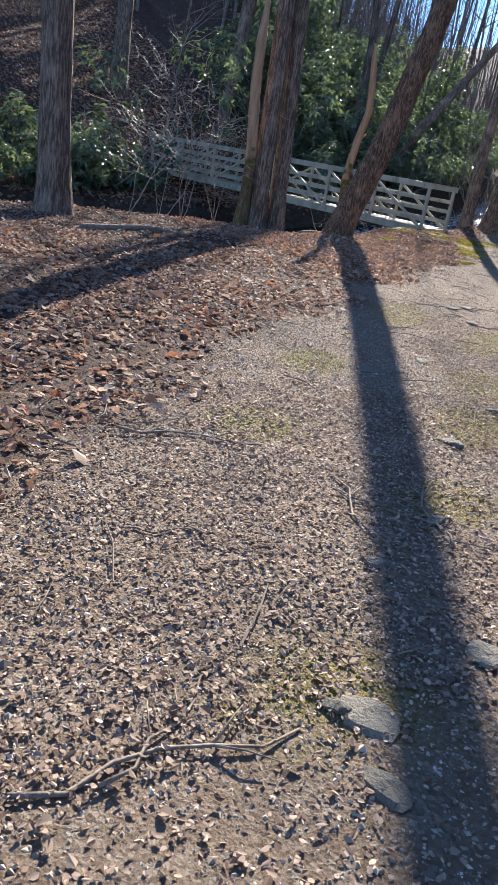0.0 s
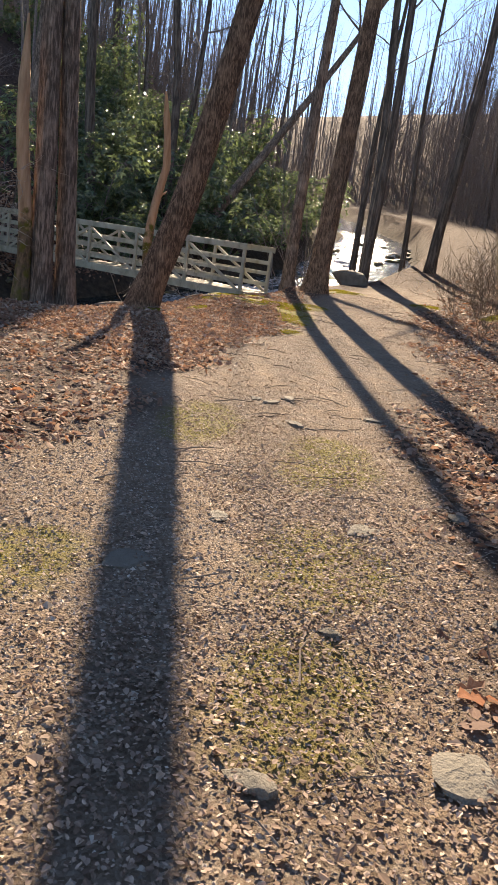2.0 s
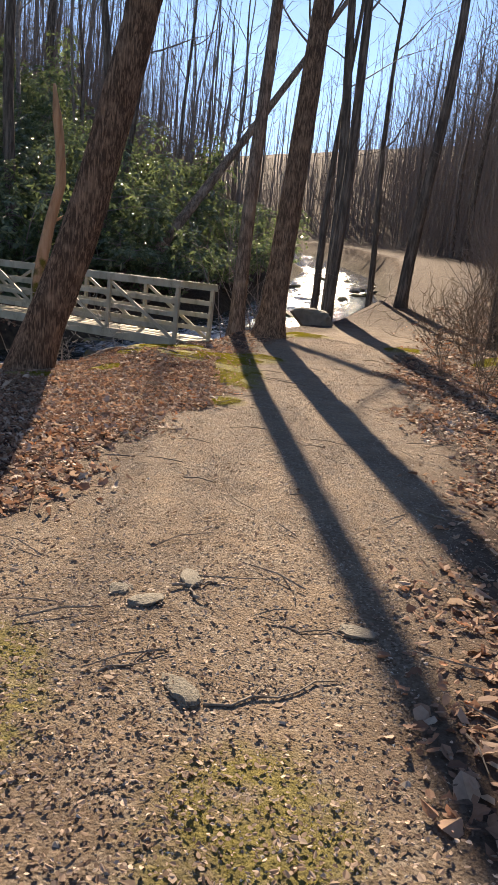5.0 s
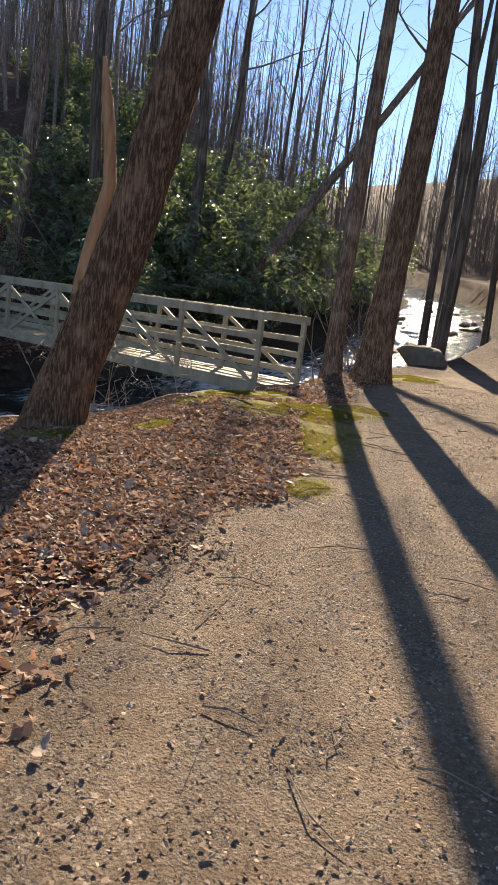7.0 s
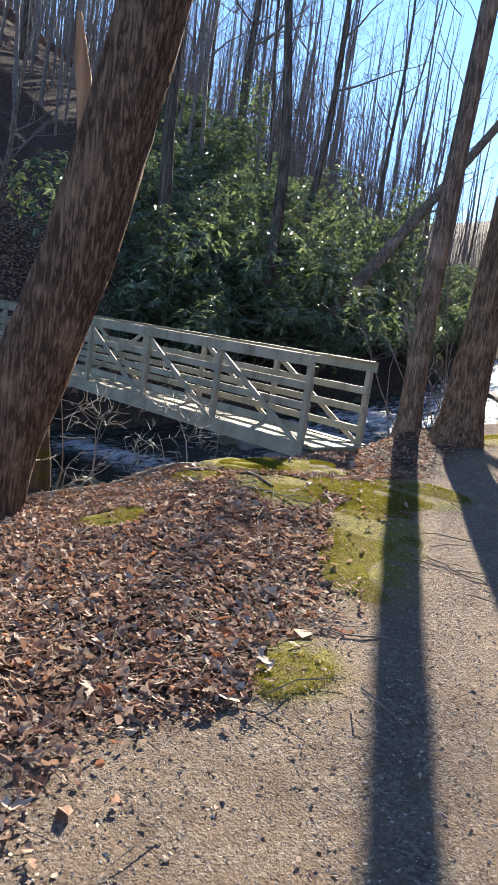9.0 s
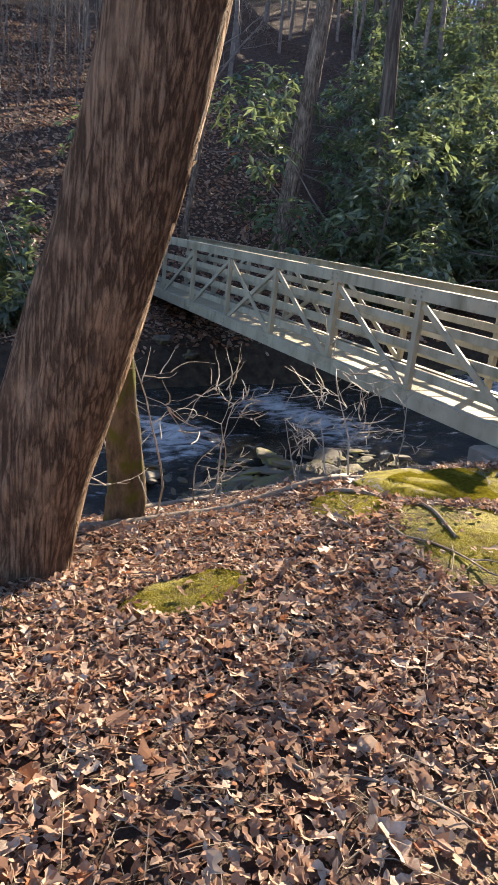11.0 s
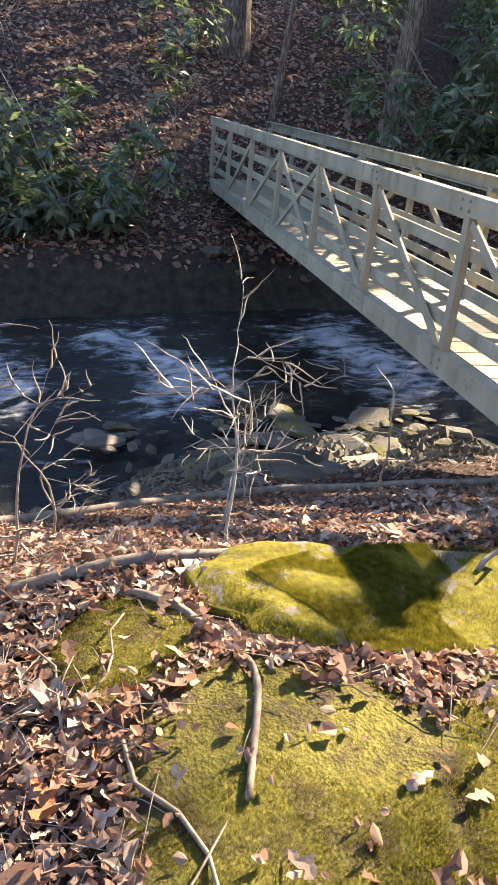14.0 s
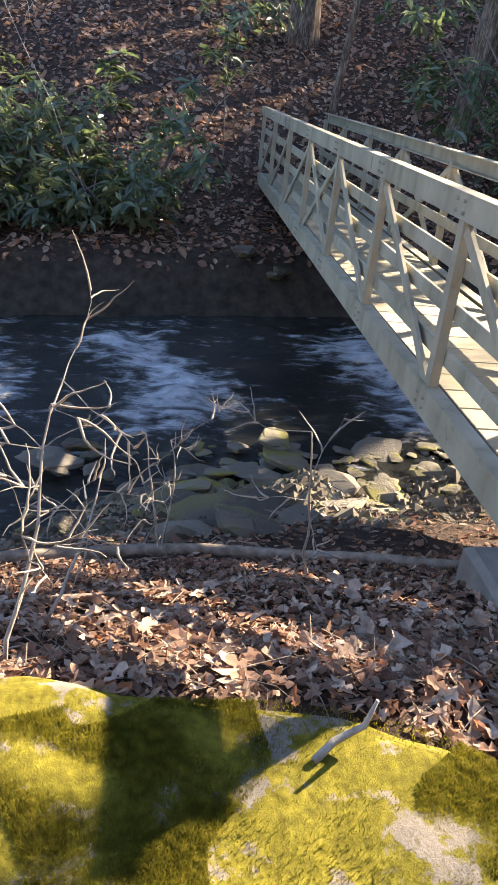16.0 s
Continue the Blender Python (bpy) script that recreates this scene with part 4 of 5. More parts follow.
        put("creek_stone", slabs[rs.randint(2, 4) if lit else rs.randint(0, 3)], x, y, "flat stone on the gravel bar, mossy or grey, paler as if sunlit" if lit else "stone on the gravel bar, mostly darkened as if in shade", "stone", "creek stones", 0.01, (rs.uniform(-14, 14), rs.uniform(-14, 14), rs.uniform(0, 360)), (s, s * rs.uniform(0.7, 1.2), s * rs.uniform(0.7, 1.3)), max(ground_at(x, y), -1.54))
        n += 1
    for n in range(82):
        s = rs.uniform(2.5, 40)
        seg = np.diff(STREAM, axis=0)
        arc = np.concatenate([[0], np.cumsum(np.hypot(seg[:, 0], seg[:, 1]))])
        x = float(np.interp(s + S0, arc, STREAM[:, 0])) + rs.uniform(-3.4, 3.4)
        y = float(np.interp(s + S0, arc, STREAM[:, 1])) + rs.uniform(-1, 1)
        q = rs.uniform(0.6, 2.2)
        put("creek_stone", slabs[rs.randint(4)], x, y, "wet boulder among the riffles", "stone", "riffle boulders", 0.02, (rs.uniform(-12, 12), rs.uniform(-12, 12), rs.uniform(0, 360)), (q, q, q * rs.uniform(1.0, 2.0)), float(water_level(np.array([s]))[0]) - 0.12)
    for n in range(20):
        s, side = rs.uniform(-12, 1.5), rs.choice([-1, -1, -1, 1])
        x = -6 + side * rs.uniform(2.3, 3.3) + (1.0 if side > 0 else 0)
        y = s
        q = rs.uniform(0.5, 1.7)
        put("creek_stone", slabs[rs.randint(2)], x, y, "dark wet boulder under the far bank", "stone", "bank stones", 0.03, (rs.uniform(-12, 12), rs.uniform(-12, 12), rs.uniform(0, 360)), (q, q, q * rs.uniform(1.0, 2.0)), max(ground_at(x, y), -1.6))


def moss_rock_material():
    k = Mat("moss_over_rock", 0.95, spec=0.15)
    stone = k.ramp(k.noise(7, 8, rough=0.7), (0.3, (0.13, 0.11, 0.085)), (0.7, (0.3, 0.26, 0.21)))
    mossc = k.ramp(k.noise(34, 6), (0.25, (0.08, 0.069, 0.009)), (0.55, (0.17, 0.145, 0.017)), (0.8, (0.27, 0.225, 0.032)))
    k.color(k.mix(k.ramp(k.noise(5.2, 9, rough=0.7), (0.42, (0, 0, 0)), (0.46, (1, 1, 1))), stone, mossc))
    k.bump(k.math("ADD", k.noise(9, 9, rough=0.75), k.math("MULTIPLY", k.noise(240, 5, rough=0.8), 0.12)), 0.7, 0.02)
    return k.m


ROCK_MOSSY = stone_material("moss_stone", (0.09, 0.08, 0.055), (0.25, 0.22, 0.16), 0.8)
MOSSROCK = moss_rock_material()


def build_moss_slab():
    """The broad flat rock by the bridge; moss on its top."""
    n, m = 46, 80
    a = np.linspace(0, 2 * math.pi, m, endpoint=False)
    t = np.concatenate([np.linspace(0.0005, 1, n - 8), np.full(8, 1.0)])
    drop = np.concatenate([np.zeros(n - 8), np.linspace(0.03, 0.45, 8)])
    edge = 1 + 0.05 * np.sin(3 * a + 1) + 0.04 * np.sin(7 * a) + 0.02 * np.sin(15 * a + 2)
    r = t[:, None] * edge[None]
    u = np.sign(np.cos(a)) * np.abs(np.cos(a)) ** 0.75
    v = np.sign(np.sin(a)) * np.abs(np.sin(a)) ** 0.75
    c, s = math.cos(radians(-12)), math.sin(radians(-12))
    px, py = 0.37 * r * u, 0.86 * r * v
    X, Y = 1.13 + px * c - py * s, -1.46 + px * s + py * c
    Z = 0.02 + 0.012 * wobble(X, Y, 4, 51) + 0.008 * wobble(X, Y, 14, 52) - 0.04 * smooth_step(0.8, 1.0, t)[:, None] - drop[:, None] + 0.02 * (X - 0.9)
    X, Y = X + 0.03 * drop[:, None] * np.cos(9 * a), Y + 0.03 * drop[:, None] * np.sin(8 * a)
    i = np.arange(n - 1)[:, None] * m
    j = np.arange(m)[None]
    q = np.stack([i + j, i + m + j, i + m + (j + 1) % m, i + (j + 1) % m], -1).reshape(-1, 4)
    me = mesh_of("mossy_slab", np.stack([X, Y, Z], -1).reshape(-1, 3), q, MOSSROCK, True)
    tagged(new("mossy_slab", me), "broad flat rock overgrown with yellow-green moss", "rock")


build_stones()
build_moss_slab()


# ---- litter on the ground ----
def leaf_scatter(name, label, spots, size, lift, seed, material=LITTER, tilt=0.35):
    """Many curled dead leaves as one mesh."""
    rs = np.random.RandomState(seed)
    x, y = spots[:, 0], spots[:, 1]
    k = len(x)
    z = land(x, y) + lift + rs.uniform(0, 0.018, k)
    e = 0.15
    gx, gy = (land(x + e, y) - land(x - e, y)) / (2 * e), (land(x, y + e) - land(x, y - e)) / (2 * e)
    n = np.stack([-gx, -gy, np.ones(k)], -1) + rs.normal(0, tilt, (k, 3)) * np.array((1, 1, 0.2))
    n /= np.linalg.norm(n, axis=1)[:, None]
    u = np.cross(n, rs.normal(0, 1, (k, 3)))
    u /= np.linalg.norm(u, axis=1)[:, None] + 1e-9
    w = np.cross(n, u)
    ln = size * rs.lognormal(0, 0.3, (k, 1))
    wd = ln * rs.uniform(0.2, 0.42, (k, 1))
    c = np.stack([x, y, z], -1)
    curl, bend = ln * rs.uniform(-0.05, 0.3, (k, 1)), ln * rs.uniform(-0.1, 0.3, (k, 1))
    a, m, t = c - u * ln * 0.5 + n * bend, c, c + u * ln * 0.5 + n * bend * rs.uniform(0.2, 1, (k, 1))
    pt = lambda f, sgn, q: c + u * ln * f + sgn * w * wd * q * rs.uniform(0.7, 1.15, (k, 1)) + n * curl * q * rs.uniform(0.5, 1.2, (k, 1))
    v = np.stack([a - n * ln * 0.03, t, pt(-0.22, 1, 1.0), pt(0.2, 1, 0.85), pt(-0.22, -1, 1.0), pt(0.2, -1, 0.85)], 1).reshape(-1, 3)
    i = np.arange(k)[:, None] * 6
    f = np.stack([i + [0, 1, 3, 2], i + [0, 4, 5, 1]], 1).reshape(-1, 4)
    me = mesh_of(name, v, f, material)
    return tagged(new(name, me), label, "litter", kind="stuff")


def pebbles(name, label, spots, size, rs, material):
    """Small angular stones lying on the ground, as one mesh."""
    k = len(spots)
    base = np.array([(1, 0, -0.4), (0, 1, -0.4), (-1, 0, -0.4), (0, -1, -0.4), (0, 0, 1)], float)
    p = base[None] * (1 + 0.35 * rs.normal(0, 1, (k, 5, 1)))
    sz = np.reshape(size, (k, 1, 1)) * rs.lognormal(0, 0.45, (k, 1, 1))
    a = rs.uniform(0, 6.283, k)
    rot = np.zeros((k, 3, 3))
    rot[:, 0, 0], rot[:, 0, 1], rot[:, 1, 0], rot[:, 1, 1], rot[:, 2, 2] = np.cos(a), -np.sin(a), np.sin(a), np.cos(a), 1
    p = np.einsum("kij,kvj->kvi", rot, p * np.array((1.3, 0.95, 0.55))) * sz
    p += np.stack([spots[:, 0], spots[:, 1], land(spots[:, 0], spots[:, 1]) + 0.001], -1)[:, None]
    i = np.arange(k)[:, None, None] * 5
    f = (i + np.array([(0, 1, 4), (1, 2, 4), (2, 3, 4), (3, 0, 4)])[None]).reshape(-1, 3)
    return tagged(new(name, mesh_of(name, p.reshape(-1, 3), f, material)), label, "gravel", kind="stuff")


def oak_leaves(name, label, spots, size, seed, material):
    """Lobed, cupped dead leaves as one mesh: two rows of faces about a bent midrib."""
    rs = np.random.RandomState(seed)
    k = len(spots)
    f = np.array((-0.5, -0.3, -0.14, 0.04, 0.18, 0.34, 0.5))
    half = np.array((0.02, 0.13, 0.07, 0.26, 0.13, 0.22, 0.03))
    ln, bend, cup = size * rs.lognormal(0, 0.28, (k, 1)), rs.uniform(-0.35, 0.5, (k, 1)), rs.uniform(-0.1, 0.9, (k, 1))
    wl, wr = (half[None] * rs.uniform(0.65, 1.35, (k, 7)) for _ in range(2))
    mid = np.stack([f[None] + 0 * bend, 0.05 * rs.normal(0, 1, (k, 7)), bend * f[None] ** 2 * 1.6], -1)
    left = mid + np.stack([0.03 + 0 * wl, wl, cup * wl], -1)
    right = mid + np.stack([0.03 + 0 * wr, -wr, cup * wr * rs.uniform(0.3, 1, (k, 1))], -1)
    p = np.concatenate([mid, left, right], 1) * ln[:, None]
    n = rs.normal(0, 0.42, (k, 3)) + np.array((0, 0, 1.0))
    n /= np.linalg.norm(n, axis=1)[:, None]
    u = np.cross(n, rs.normal(0, 1, (k, 3)))
    u /= np.linalg.norm(u, axis=1)[:, None] + 1e-9
    w = np.cross(n, u)
    v = p[..., :1] * u[:, None] + p[..., 1:2] * w[:, None] + p[..., 2:] * n[:, None]
    v += np.stack([spots[:, 0], spots[:, 1], land(spots[:, 0], spots[:, 1]) + 0.012 + rs.uniform(0, 0.02, k)], -1)[:, None]
    j = np.arange(6)
    quad = np.concatenate([np.stack([j, j + 1, j + 8, j + 7], -1), np.stack([j + 1, j, j + 14, j + 15], -1)])
    me = mesh_of(name, v.reshape(-1, 3), (np.arange(k)[:, None, None] * 21 + quad[None]).reshape(-1, 4), material)
    return tagged(new(name, me), label, "litter", kind="stuff")


def spots_where(seed, n, box, test):
    """Random places in a box (x0, x1, y0, y1) kept with the chance that test gives."""
    rs = np.random.RandomState(seed)
    got = []
    total = 0
    while total < n:
        x, y = rs.uniform(box[0], box[1], 60000), rs.uniform(box[2], box[3], 60000)
        keep = rs.uniform(0, 1, 60000) < test(x, y)
        got.append(np.stack([x[keep], y[keep]], -1))
        total += keep.sum()
    return np.vstack(got)[:n]


def litter_chance(x, y):
    d, _ = along(STREAM, x, y)
    slab = np.hypot((x - 1.12) / 0.36, (y + 1.46) / 0.84) > 1
    return (1 - trail_share(x, y)) ** 1.5 * (1 - 0.96 * zone_moss(x, y)) * smooth_step(2.4, 3.5, d) * slab * (0.55 + 0.45 * (wobble(x, y, 1.4, 61) > -0.3))


def build_litter():
    leaf_scatter("leaf_litter", "brown curled dead leaves covering the ground", spots_where(71, 56000, (-2.5, 10.0, -18, 3), litter_chance), 0.047, 0.004, 72)
    leaf_scatter("leaf_litter", "brown curled dead leaves covering the ground", spots_where(86, 40000, (-1.0, 4.8, -7.0, 0.3), litter_chance), 0.033, 0.012, 87, LITTER, 0.7)
    leaf_scatter("leaf_litter", "brown curled dead leaves covering the ground", spots_where(73, 26000, (2, 15, -20, 14), litter_chance), 0.07, 0.004, 74)
    oak_leaves("oak_leaves", "large pale lobed oak leaves among the litter", spots_where(75, 3200, (-0.5, 7, -9, 0), litter_chance), 0.085, 76, PALE_LEAF)
    oak_leaves("oak_leaves", "curled brown oak leaves lying thickly by the trail", spots_where(175, 15000, (0.2, 6.5, -9, 0.2), litter_chance), 0.075, 176, LITTER)
    oak_leaves("oak_leaves", "curled brown oak leaves beside the trail", spots_where(177, 6000, (3, 13, -19, -8), litter_chance), 0.075, 178, LITTER)
    on_trail = lambda x, y: trail_share(x, y) * (0.35 + 0.65 * (wobble(x, y, 1.1, 62) > 0.0)) * (1 - 0.75 * smooth_step(-12, -9, y))
    leaf_scatter("leaf_crumbs", "small broken leaf pieces on the trail", spots_where(77, 52000, (1, 14, -19, 4), on_trail), 0.019, 0.002, 78, CRUMB, 0.24)
    leaf_scatter("leaf_crumbs", "pale broken leaf pieces on the trail", spots_where(88, 20000, (1, 14, -19, 4), on_trail), 0.016, 0.002, 89, PALE_LEAF, 0.3)
    leaf_scatter("leaf_litter", "brown dead leaves on the slope beside the trail", spots_where(95, 10000, (0, 16, 0, 26), lambda x, y: litter_chance(x, y) * (along(TRAIL, x, y)[0] > 0)), 0.1, 0.004, 96)
    far_side = lambda x, y: smooth_step(2.9, 3.6, -along(STREAM, x, y)[0]) * 1.0
    leaf_scatter("leaf_litter", "brown dead leaves on the far slope", spots_where(79, 38000, (-28, -8, -12, 6), far_side), 0.11, 0.005, 80)
    rs = np.random.RandomState(82)
    sp = spots_where(81, 120000, (1, 14, -19, 4), lambda x, y: trail_share(x, y) ** 0.7 * (0.4 + 0.6 * (wobble(x, y, 0.9, 63) > -0.2)))
    pebbles("gravel", "small grey and tan gravel stones on the trail", sp, 0.0048 * (1 - 0.35 * smooth_step(-12, -9, sp[:, 1])), rs, GRIT)
    on_bar = lambda x, y: smooth_step(1.8, 2.4, along(STREAM, x, y)[0]) * (1 - smooth_step(3.2, 4.2, along(STREAM, x, y)[0]))
    sp = spots_where(83, 5000, (-5.2, -1.4, -3.2, 1.8), on_bar)
    pebbles("bar_stones", "small angular stones and pebbles on the gravel bar", sp, np.full(len(sp), 0.034), rs, BAR_STONE)
    # moss fuzz
    sp = []
    for cx, cy, a, b, turn in MOSS_BEDS:
        m = int((14000 if cy < -8 else 120000) * a * b)
        r, q = np.sqrt(rs.uniform(0, 1, m)), rs.uniform(0, 6.283, m)
        u, v = a * r * np.cos(q), b * r * np.sin(q)
        c, s = math.cos(radians(turn)), math.sin(radians(turn))
        x, y = cx + u * c - v * s, cy + u * s + v * c
        keep = wobble(x, y, 6, 64) > -0.35 + 0.5 * r ** 4
        sp.append(np.stack([x[keep], y[keep]], -1))
    sp = np.vstack(sp)
    k = len(sp)
    z = land(sp[:, 0], sp[:, 1])
    c = np.stack([sp[:, 0], sp[:, 1], z - 0.003], -1)
    slabby = spots_where(84, 110000, (0.8, 2.5, -2.5, -0.55), lambda x, y: 1.0 * (np.hypot((x - 1.13) / 0.34, (y + 1.46) / 0.8) < 1) * (0.06 + 0.94 * (wobble(x, y, 6.5, 65) > -0.1)))
    zs = 0.017 + 0.012 * wobble(slabby[:, 0], slabby[:, 1], 4, 51) + 0.02 * (slabby[:, 0] - 0.9)
    c = np.vstack([c, np.stack([slabby[:, 0], slabby[:, 1], zs], -1)])
    k = len(c)
    a = rs.uniform(0, 6.283, k)
    w = np.stack([np.cos(a), np.sin(a), 0 * a], -1) * 0.0016
    tip = c + rs.normal(0, 0.005, (k, 3)) * np.array((1, 1, 0)) + np.array((0, 0, 1)) * rs.uniform(0.004, 0.016, (k, 1))
    v = np.stack([c - w, c + w, tip], 1).reshape(-1, 3)
    tagged(new("moss", mesh_of("moss", v, np.arange(3 * k).reshape(-1, 3), MOSS)), "short yellow-green moss tufts", "moss", kind="stuff")
    # fine twigs
    tw = Shape()
    sp = spots_where(85, 2600, (-2, 12, -18, 3), lambda x, y: 0.3 + 0.7 * litter_chance(x, y))
    zz = land(sp[:, 0], sp[:, 1])
    for (x, y), z in zip(sp, zz):
        if math.hypot((x - 1.24) / 0.5, (y + 1.46) / 0.9) < 1.05:
            continue
        ln, a, r = rs.uniform(0.08, 0.5), rs.uniform(0, 6.283), rs.uniform(0.0015, 0.005)
        dx, dy = math.cos(a) * ln / 2, math.sin(a) * ln / 2
        b = rs.normal(0, 0.03, 2)
        tw.tube([(x - dx, y - dy, z + 0.012), (x + b[0], y + b[1], z + 0.03), (x + dx, y + dy, z + 0.02)], [r, r * 0.9, r * 0.5], 4, cap=False)
    sp = spots_where(97, 3000, (0.3, 5.0, -7.0, 0.2), litter_chance)
    for (x, y), z in zip(sp, land(sp[:, 0], sp[:, 1])):
        ln, a, r = rs.uniform(0.06, 0.35), rs.uniform(0, 6.283), rs.uniform(0.001, 0.0025)
        dx, dy, up = math.cos(a) * ln / 2, math.sin(a) * ln / 2, rs.uniform(0.015, 0.05)
        tw.tube([(x - dx, y - dy, z + 0.015), (x, y, z + up), (x + dx, y + dy, z + up * 0.8)], [r, r, r * 0.6], 3, cap=False)
    tagged(new("fine_twigs", tw.mesh("fine_twigs", TWIG)), "thin dry twigs lying among the leaves", "twigs", kind="stuff")


def grit_material():
    k = Mat("grit", 0.85, spec=0.3)
    k.color(k.ramp(k.island(), (0.0, (0.14, 0.11, 0.085)), (0.5, (0.27, 0.22, 0.17)), (0.9, (0.42, 0.36, 0.29)), (1.0, (0.56, 0.5, 0.43))))
    return k.m


def moss_material():
    k = Mat("moss_tuft", 0.9, spec=0.15)
    c = k.ramp(k.noise(30, 4), (0.3, (0.095, 0.087, 0.011)), (0.55, (0.21, 0.185, 0.023)), (0.75, (0.34, 0.285, 0.046)))
    k.color(c)
    k.thin(0.45, c)
    return k.m


def crumb_material():
    k = Mat("leaf_crumb", 0.8, spec=0.25)
    c = k.ramp(k.island(), (0.0, (0.16, 0.105, 0.075)), (0.5, (0.27, 0.19, 0.14)), (1.0, (0.42, 0.32, 0.25)))
    k.color(c)
    k.thin(0.3, c)
    return k.m


def bar_stone_material():
    k = Mat("bar_stone", 0.8, spec=0.3)
    c = k.ramp(k.island(), (0.0, (0.05, 0.042, 0.03)), (0.5, (0.13, 0.11, 0.08)), (0.85, (0.24, 0.21, 0.16)), (1.0, (0.2, 0.19, 0.05)))
    k.color(k.mix(k.math("MULTIPLY", k.noise(30, 4), 0.6), c, (0.1, 0.085, 0.06)))
    return k.m


GRIT, MOSS, CRUMB, BAR_STONE = grit_material(), moss_material(), crumb_material(), bar_stone_material()
PALE_LEAF = plain("pale_leaf", (0.28, 0.19, 0.135), (0.56, 0.43, 0.33), 25, 0.7)
build_litter()


# ---- sticks, logs and bare shrubs ----
def stick(seed, length, radius, material=TWIG):
    rs = np.random.RandomState(seed)
    sh = Shape()
    n = 7
    pts = np.zeros((n, 3))
    pts[:, 0] = np.linspace(-0.5, 0.5, n) * length
    pts[1:-1, 1] = rs.normal(0, 0.04 * length, n - 2)
    pts[:, 2] = radius + np.abs(rs.normal(0, radius * 0.8, n))
    sh.tube(pts, radius * np.linspace(1, 0.5, n), 7, bark=0.1, seed=seed)
    for k in range(2):
        i = rs.randint(2, 5)
        s = rs.choice([-1, 1])
        q = pts[i] + np.array((0.18, 0.14 * s, 0.01)) * length
        sh.tube([pts[i], (pts[i] + q) / 2 + (0, 0, 0.01), q], radius * np.array([0.55, 0.4, 0.2]), 5)
    return sh.mesh("stick", material, True)


def build_sticks():
    rs = np.random.RandomState(91)
    kinds = [stick(300, 0.6, 0.006), stick(301, 0.4, 0.005), stick(302, 0.25, 0.009), stick(303, 0.8, 0.008)]
    named = [(11.52, -16.84, 3, 75), (11.4, -16.75, 0, 110), (10.54, -16.12, 1, 60), (10.75, -16.0, 1, 10), (9.74, -15.39, 3, 55), (10.78, -15.19, 3, 150), (10.83, -14.99, 0, 20), (10.9, -14.8, 3, 140), (7.45, -9.08, 2, 140), (7.42, -9.02, 2, 60),
             (7.71, -9.78, 1, 80), (8.24, -9.59, 0, 60), (8.1, -9.0, 1, 30), (2.1, -2.5, 3, 20), (2.5, -3.2, 3, 70), (1.9, -2.9, 3, 120), (1.4, -2.7, 0, 160), (3.4, -3.7, 3, 50), (2.9, -4.4, 0, 80)]
    for x, y, k, a in named:
        put("stick", kinds[k], x, y, "dry broken stick lying on the trail", "stick", "fallen sticks", 0.0, (0, 0, a))
    for x, y in spots_where(400, 70, (0.6, 11.5, -17, 2), lambda u, v: 0.25 + litter_chance(u, v)):
        if math.hypot((x - 1.24) / 0.55, (y + 1.46) / 0.95) < 1.1:
            continue
        s = rs.uniform(0.6, 1.3)
        put("stick", kinds[rs.randint(4)], float(x), float(y), "dry broken stick lying among dead leaves", "stick", "fallen sticks", -0.004, (0, 0, rs.uniform(0, 360)), (s, s, s))
    curved = Shape()
    curved.tube([(1.02, -1.2, 0.03), (0.97, -1.14, 0.045), (0.95, -1.06, 0.08), (0.95, -1.04, 0.17)], [0.012, 0.011, 0.009, 0.005], 8)
    tagged(new("curved_twig", curved.mesh("curved_twig", PALE_TWIG, True)), "pale curved twig standing on the mossy rock", "stick")
    for pts, r, label in (([(0.78, -5.6, -0.2), (0.68, -4.3, -0.19), (0.66, -3.4, -0.22), (0.72, -2.7, -0.2), (0.7, -2.05, -0.17)], 0.045, "grey fallen branch along the bank edge"),
                          ([(-1.0, -3.6, -0.95), (-1.15, -2.6, -0.85), (-1.3, -1.6, -0.82), (-0.9, -0.6, -0.75), (-0.55, 0.1, -0.6)], 0.05, "dark fallen branch on the lower bank"),
                          ([(0.2, -3.0, -0.35), (-0.2, -2.2, -0.5), (-0.5, -1.2, -0.62), (-0.45, -0.4, -0.58)], 0.022, "thin fallen branch on the leafy bank"),
                          ([(2.6, -12.0, -0.1), (2.7, -11.0, -0.08), (2.9, -10.2, -0.12)], 0.06, "dark log among the leaves"),
                          ([(0.9, -2.6, -0.1), (1.15, -2.35, -0.08), (1.5, -2.2, -0.1), (2.0, -2.35, -0.12)], 0.018, "crooked branch beside the mossy rock")):
        t = np.linspace(0, 1, 24)
        q = np.array(pts)
        u = np.linspace(0, 1, len(q))
        line = np.stack([np.interp(t, u, q[:, c]) for c in range(3)], -1)
        ker = np.ones(5) / 5
        line = np.stack([np.convolve(np.pad(line[:, c], 2, "edge"), ker, "valid") for c in range(3)], -1)
        line[:, 2] = np.maximum(land(line[:, 0], line[:, 1]) + r * 0.6, -9)
        sh = Shape()
        sh.tube(line, r * np.linspace(1, 0.55, 24), 10, bark=0.12, seed=7)
        tagged(new("fallen_branch", sh.mesh("fallen_branch", TWIG, True)), label, "branch")


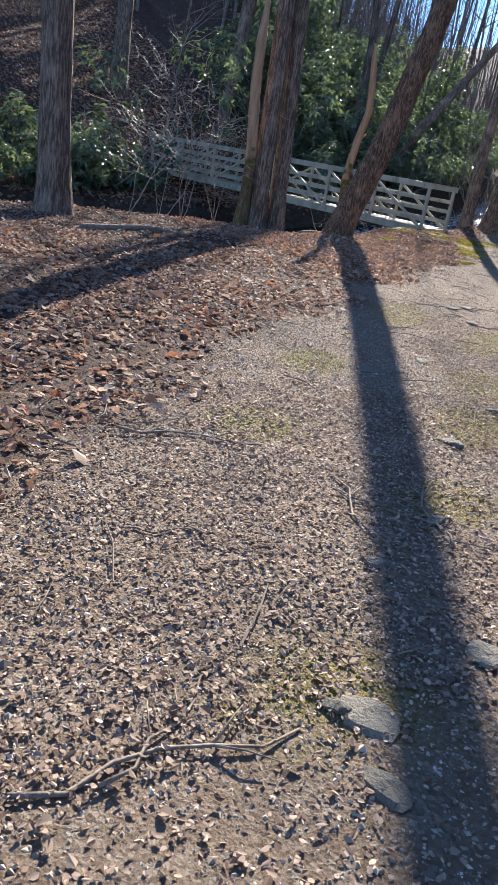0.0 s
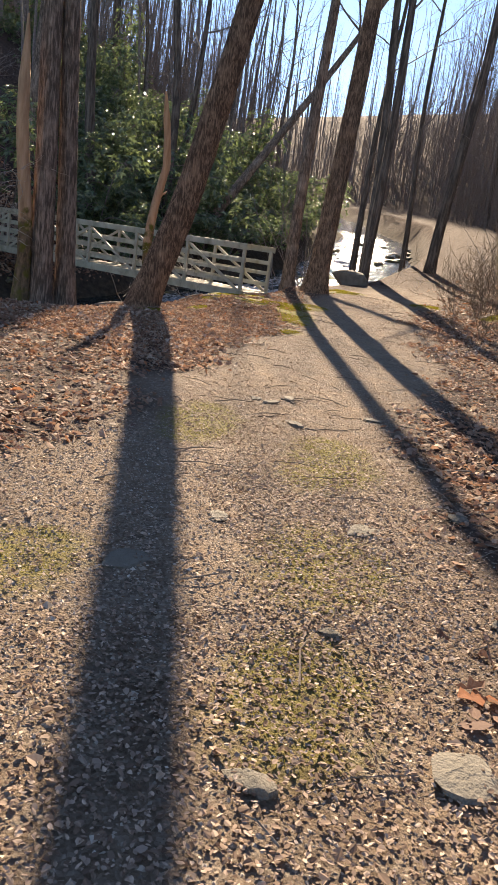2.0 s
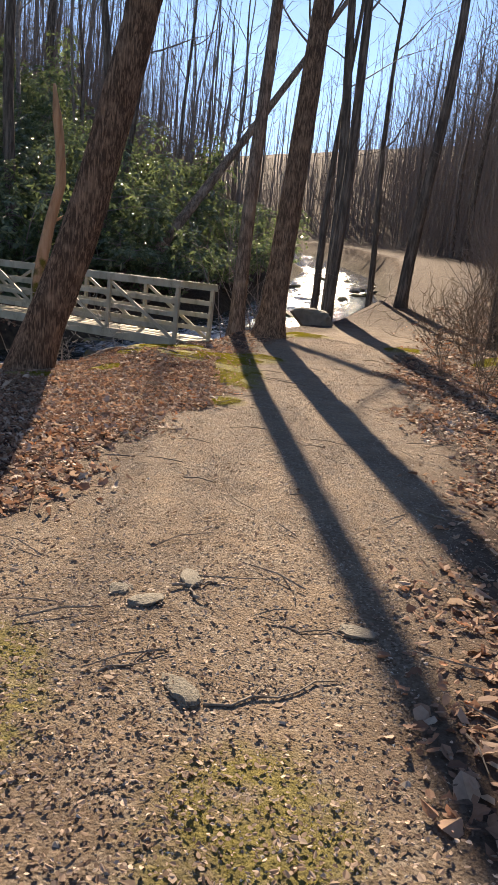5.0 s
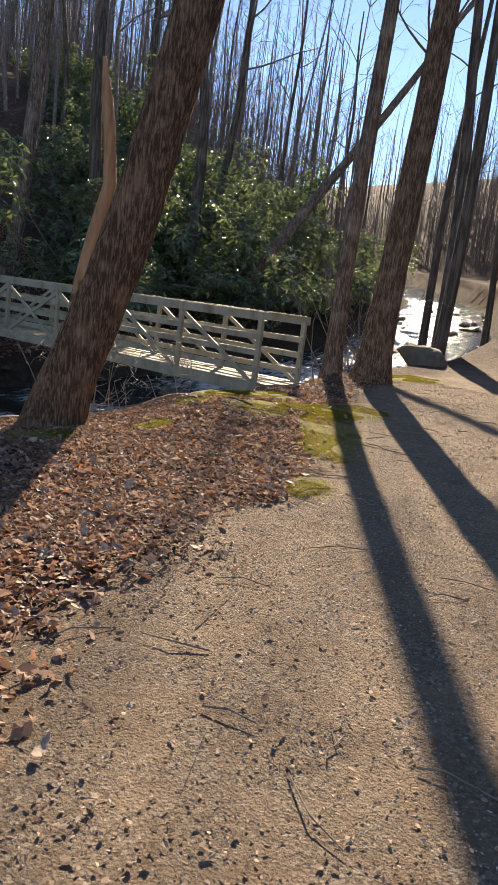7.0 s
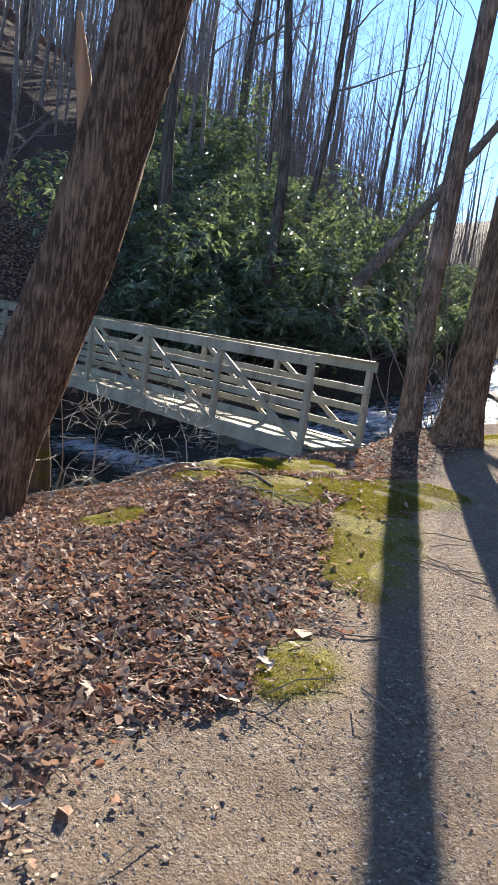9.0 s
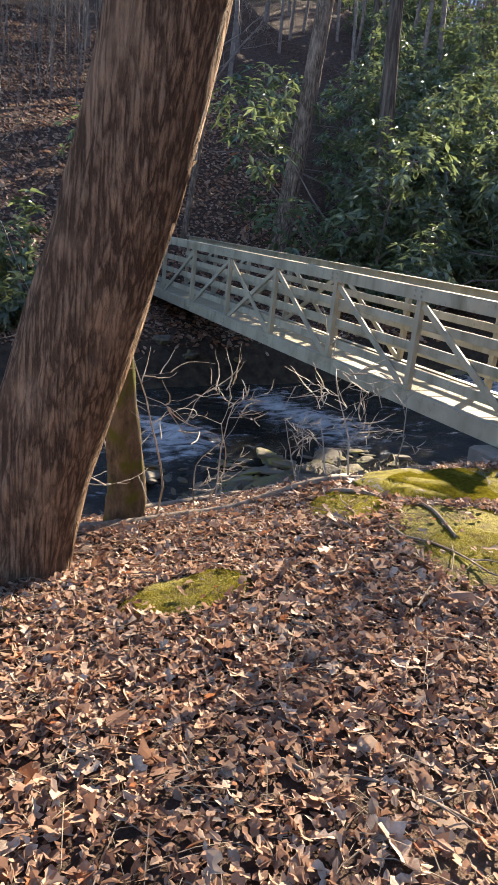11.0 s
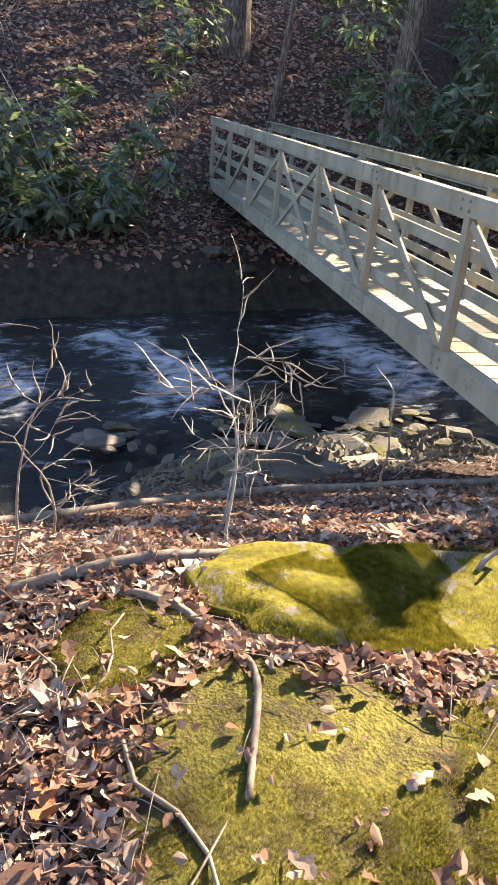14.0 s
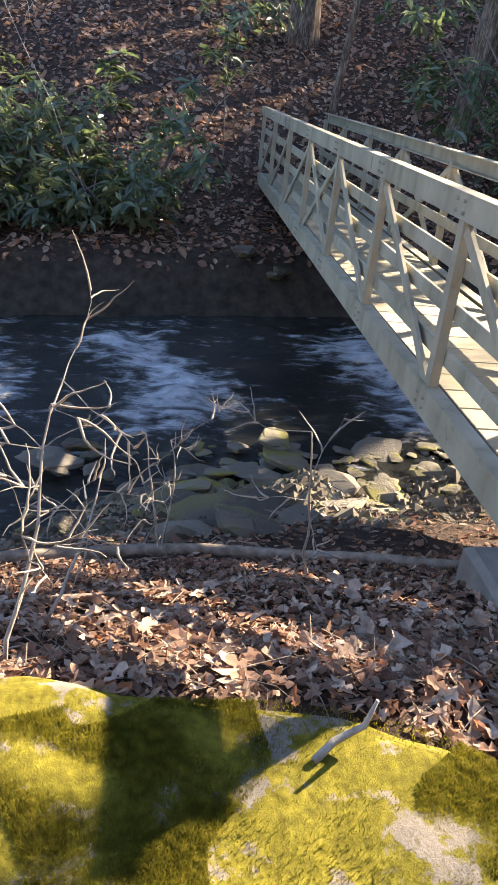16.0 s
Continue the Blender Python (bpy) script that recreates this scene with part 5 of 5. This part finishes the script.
def bare_shrub(x, y, height, seed, lean=(0, 0), stems=2, label="leafless pale shrub on the stream bank", boughs=5):
    rs = np.random.RandomState(seed)
    z = ground_at(x, y)
    ob = tagged(new("bare_shrub"), label, "shrub", "bare shrubs")
    for k in range(stems):
        a = rs.uniform(0, 6.283)
        w = np.array((0.25 * math.cos(a) + lean[0], 0.25 * math.sin(a) + lean[1], 1.0))
        p, pts, h = np.array((x, y, z - 0.05)), [], height * rs.uniform(0.8, 1.15)
        for q in range(9):
            pts.append(p)
            w = w + rs.normal(0, 0.14, 3)
            w /= np.linalg.norm(w)
            p = p + w * h / 8
        st, tw = Shape(), Shape()
        st.tube(pts, np.linspace(0.009, 0.003, 9), 6)
        for q in range(boughs):
            i = rs.randint(3, 9)
            b = rs.uniform(0, 6.283)
            grow(tw, rs, pts[i], (math.cos(b), math.sin(b), rs.uniform(-0.1, 0.8)), h * rs.uniform(0.25, 0.5), 0.0026, 1, 4, 4, 0.04)
        part("stem", st.mesh("stem", PALE_TWIG, True), ob)
        tagged(part("branchwork", tw.mesh("branchwork", PALE_TWIG, True), ob), kind="stuff")
    return ob


def build_bare_shrubs():
    for x, y, h, s, lean, n in ((0.05, -2.05, 0.9, 2, (-0.2, 0), 1), (-0.3, -3.5, 1.5, 3, (0, 0), 1), (0.07, -3.07, 0.9, 4, (0, 0.2), 1), (-0.5, -2.9, 1.0, 5, (0, 0), 1), (-0.9, -2.8, 0.9, 6, (0, 0), 1),
                                (0.3, -3.6, 1.6, 7, (0, 0), 1), (-0.6, -0.9, 0.8, 8, (0, 0), 1), (0.4, -7.6, 2.2, 10, (0, 0), 3), (0.6, -8.6, 2.6, 11, (0, 0), 3), (0.3, -9.6, 2.8, 12, (0, 0.1), 3), (-0.6, -8.2, 3.0, 13, (0, 0), 3),
                                (-1.2, -1.6, 0.7, 14, (0, 0), 2)):
        bare_shrub(x, y, h, s, lean, n)
    bare_shrub(0.45, -2.1, 0.98, 1, (-0.1, 0.05), 1, "pale leafless shrub with spreading twigs on the bank", 12)
    for x, y, h, s in ((-9.6, -2.6, 5.0, 20), (-9.0, -6.0, 3.0, 21), (-11.5, -1.6, 3.0, 22)):
        bare_shrub(x, y, h, s, (0, 0), 1, "slim bare sapling on the far bank")
    rs = np.random.RandomState(33)
    for k in range(64):
        y = rs.uniform(-1, 24)
        dpx = rs.uniform(2.0, 6.0)
        seg = np.interp(y, TRAIL[:, 1], TRAIL[:, 0])
        sh = Shape()
        x = float(seg) + dpx
        for q in range(7):
            a = rs.uniform(0, 6.283)
            grow(sh, rs, (x, y, ground_at(x, y) - 0.05), (math.cos(a) * 0.5, math.sin(a) * 0.5, 1), rs.uniform(0.8, 1.9), 0.007, 2, 3, 4)
        tagged(new("dry_brush", sh.mesh("dry_brush", BRUSH)), "tangle of dry tan brush on the slope", "shrub", "dry brush")


build_sticks()
build_bare_shrubs()
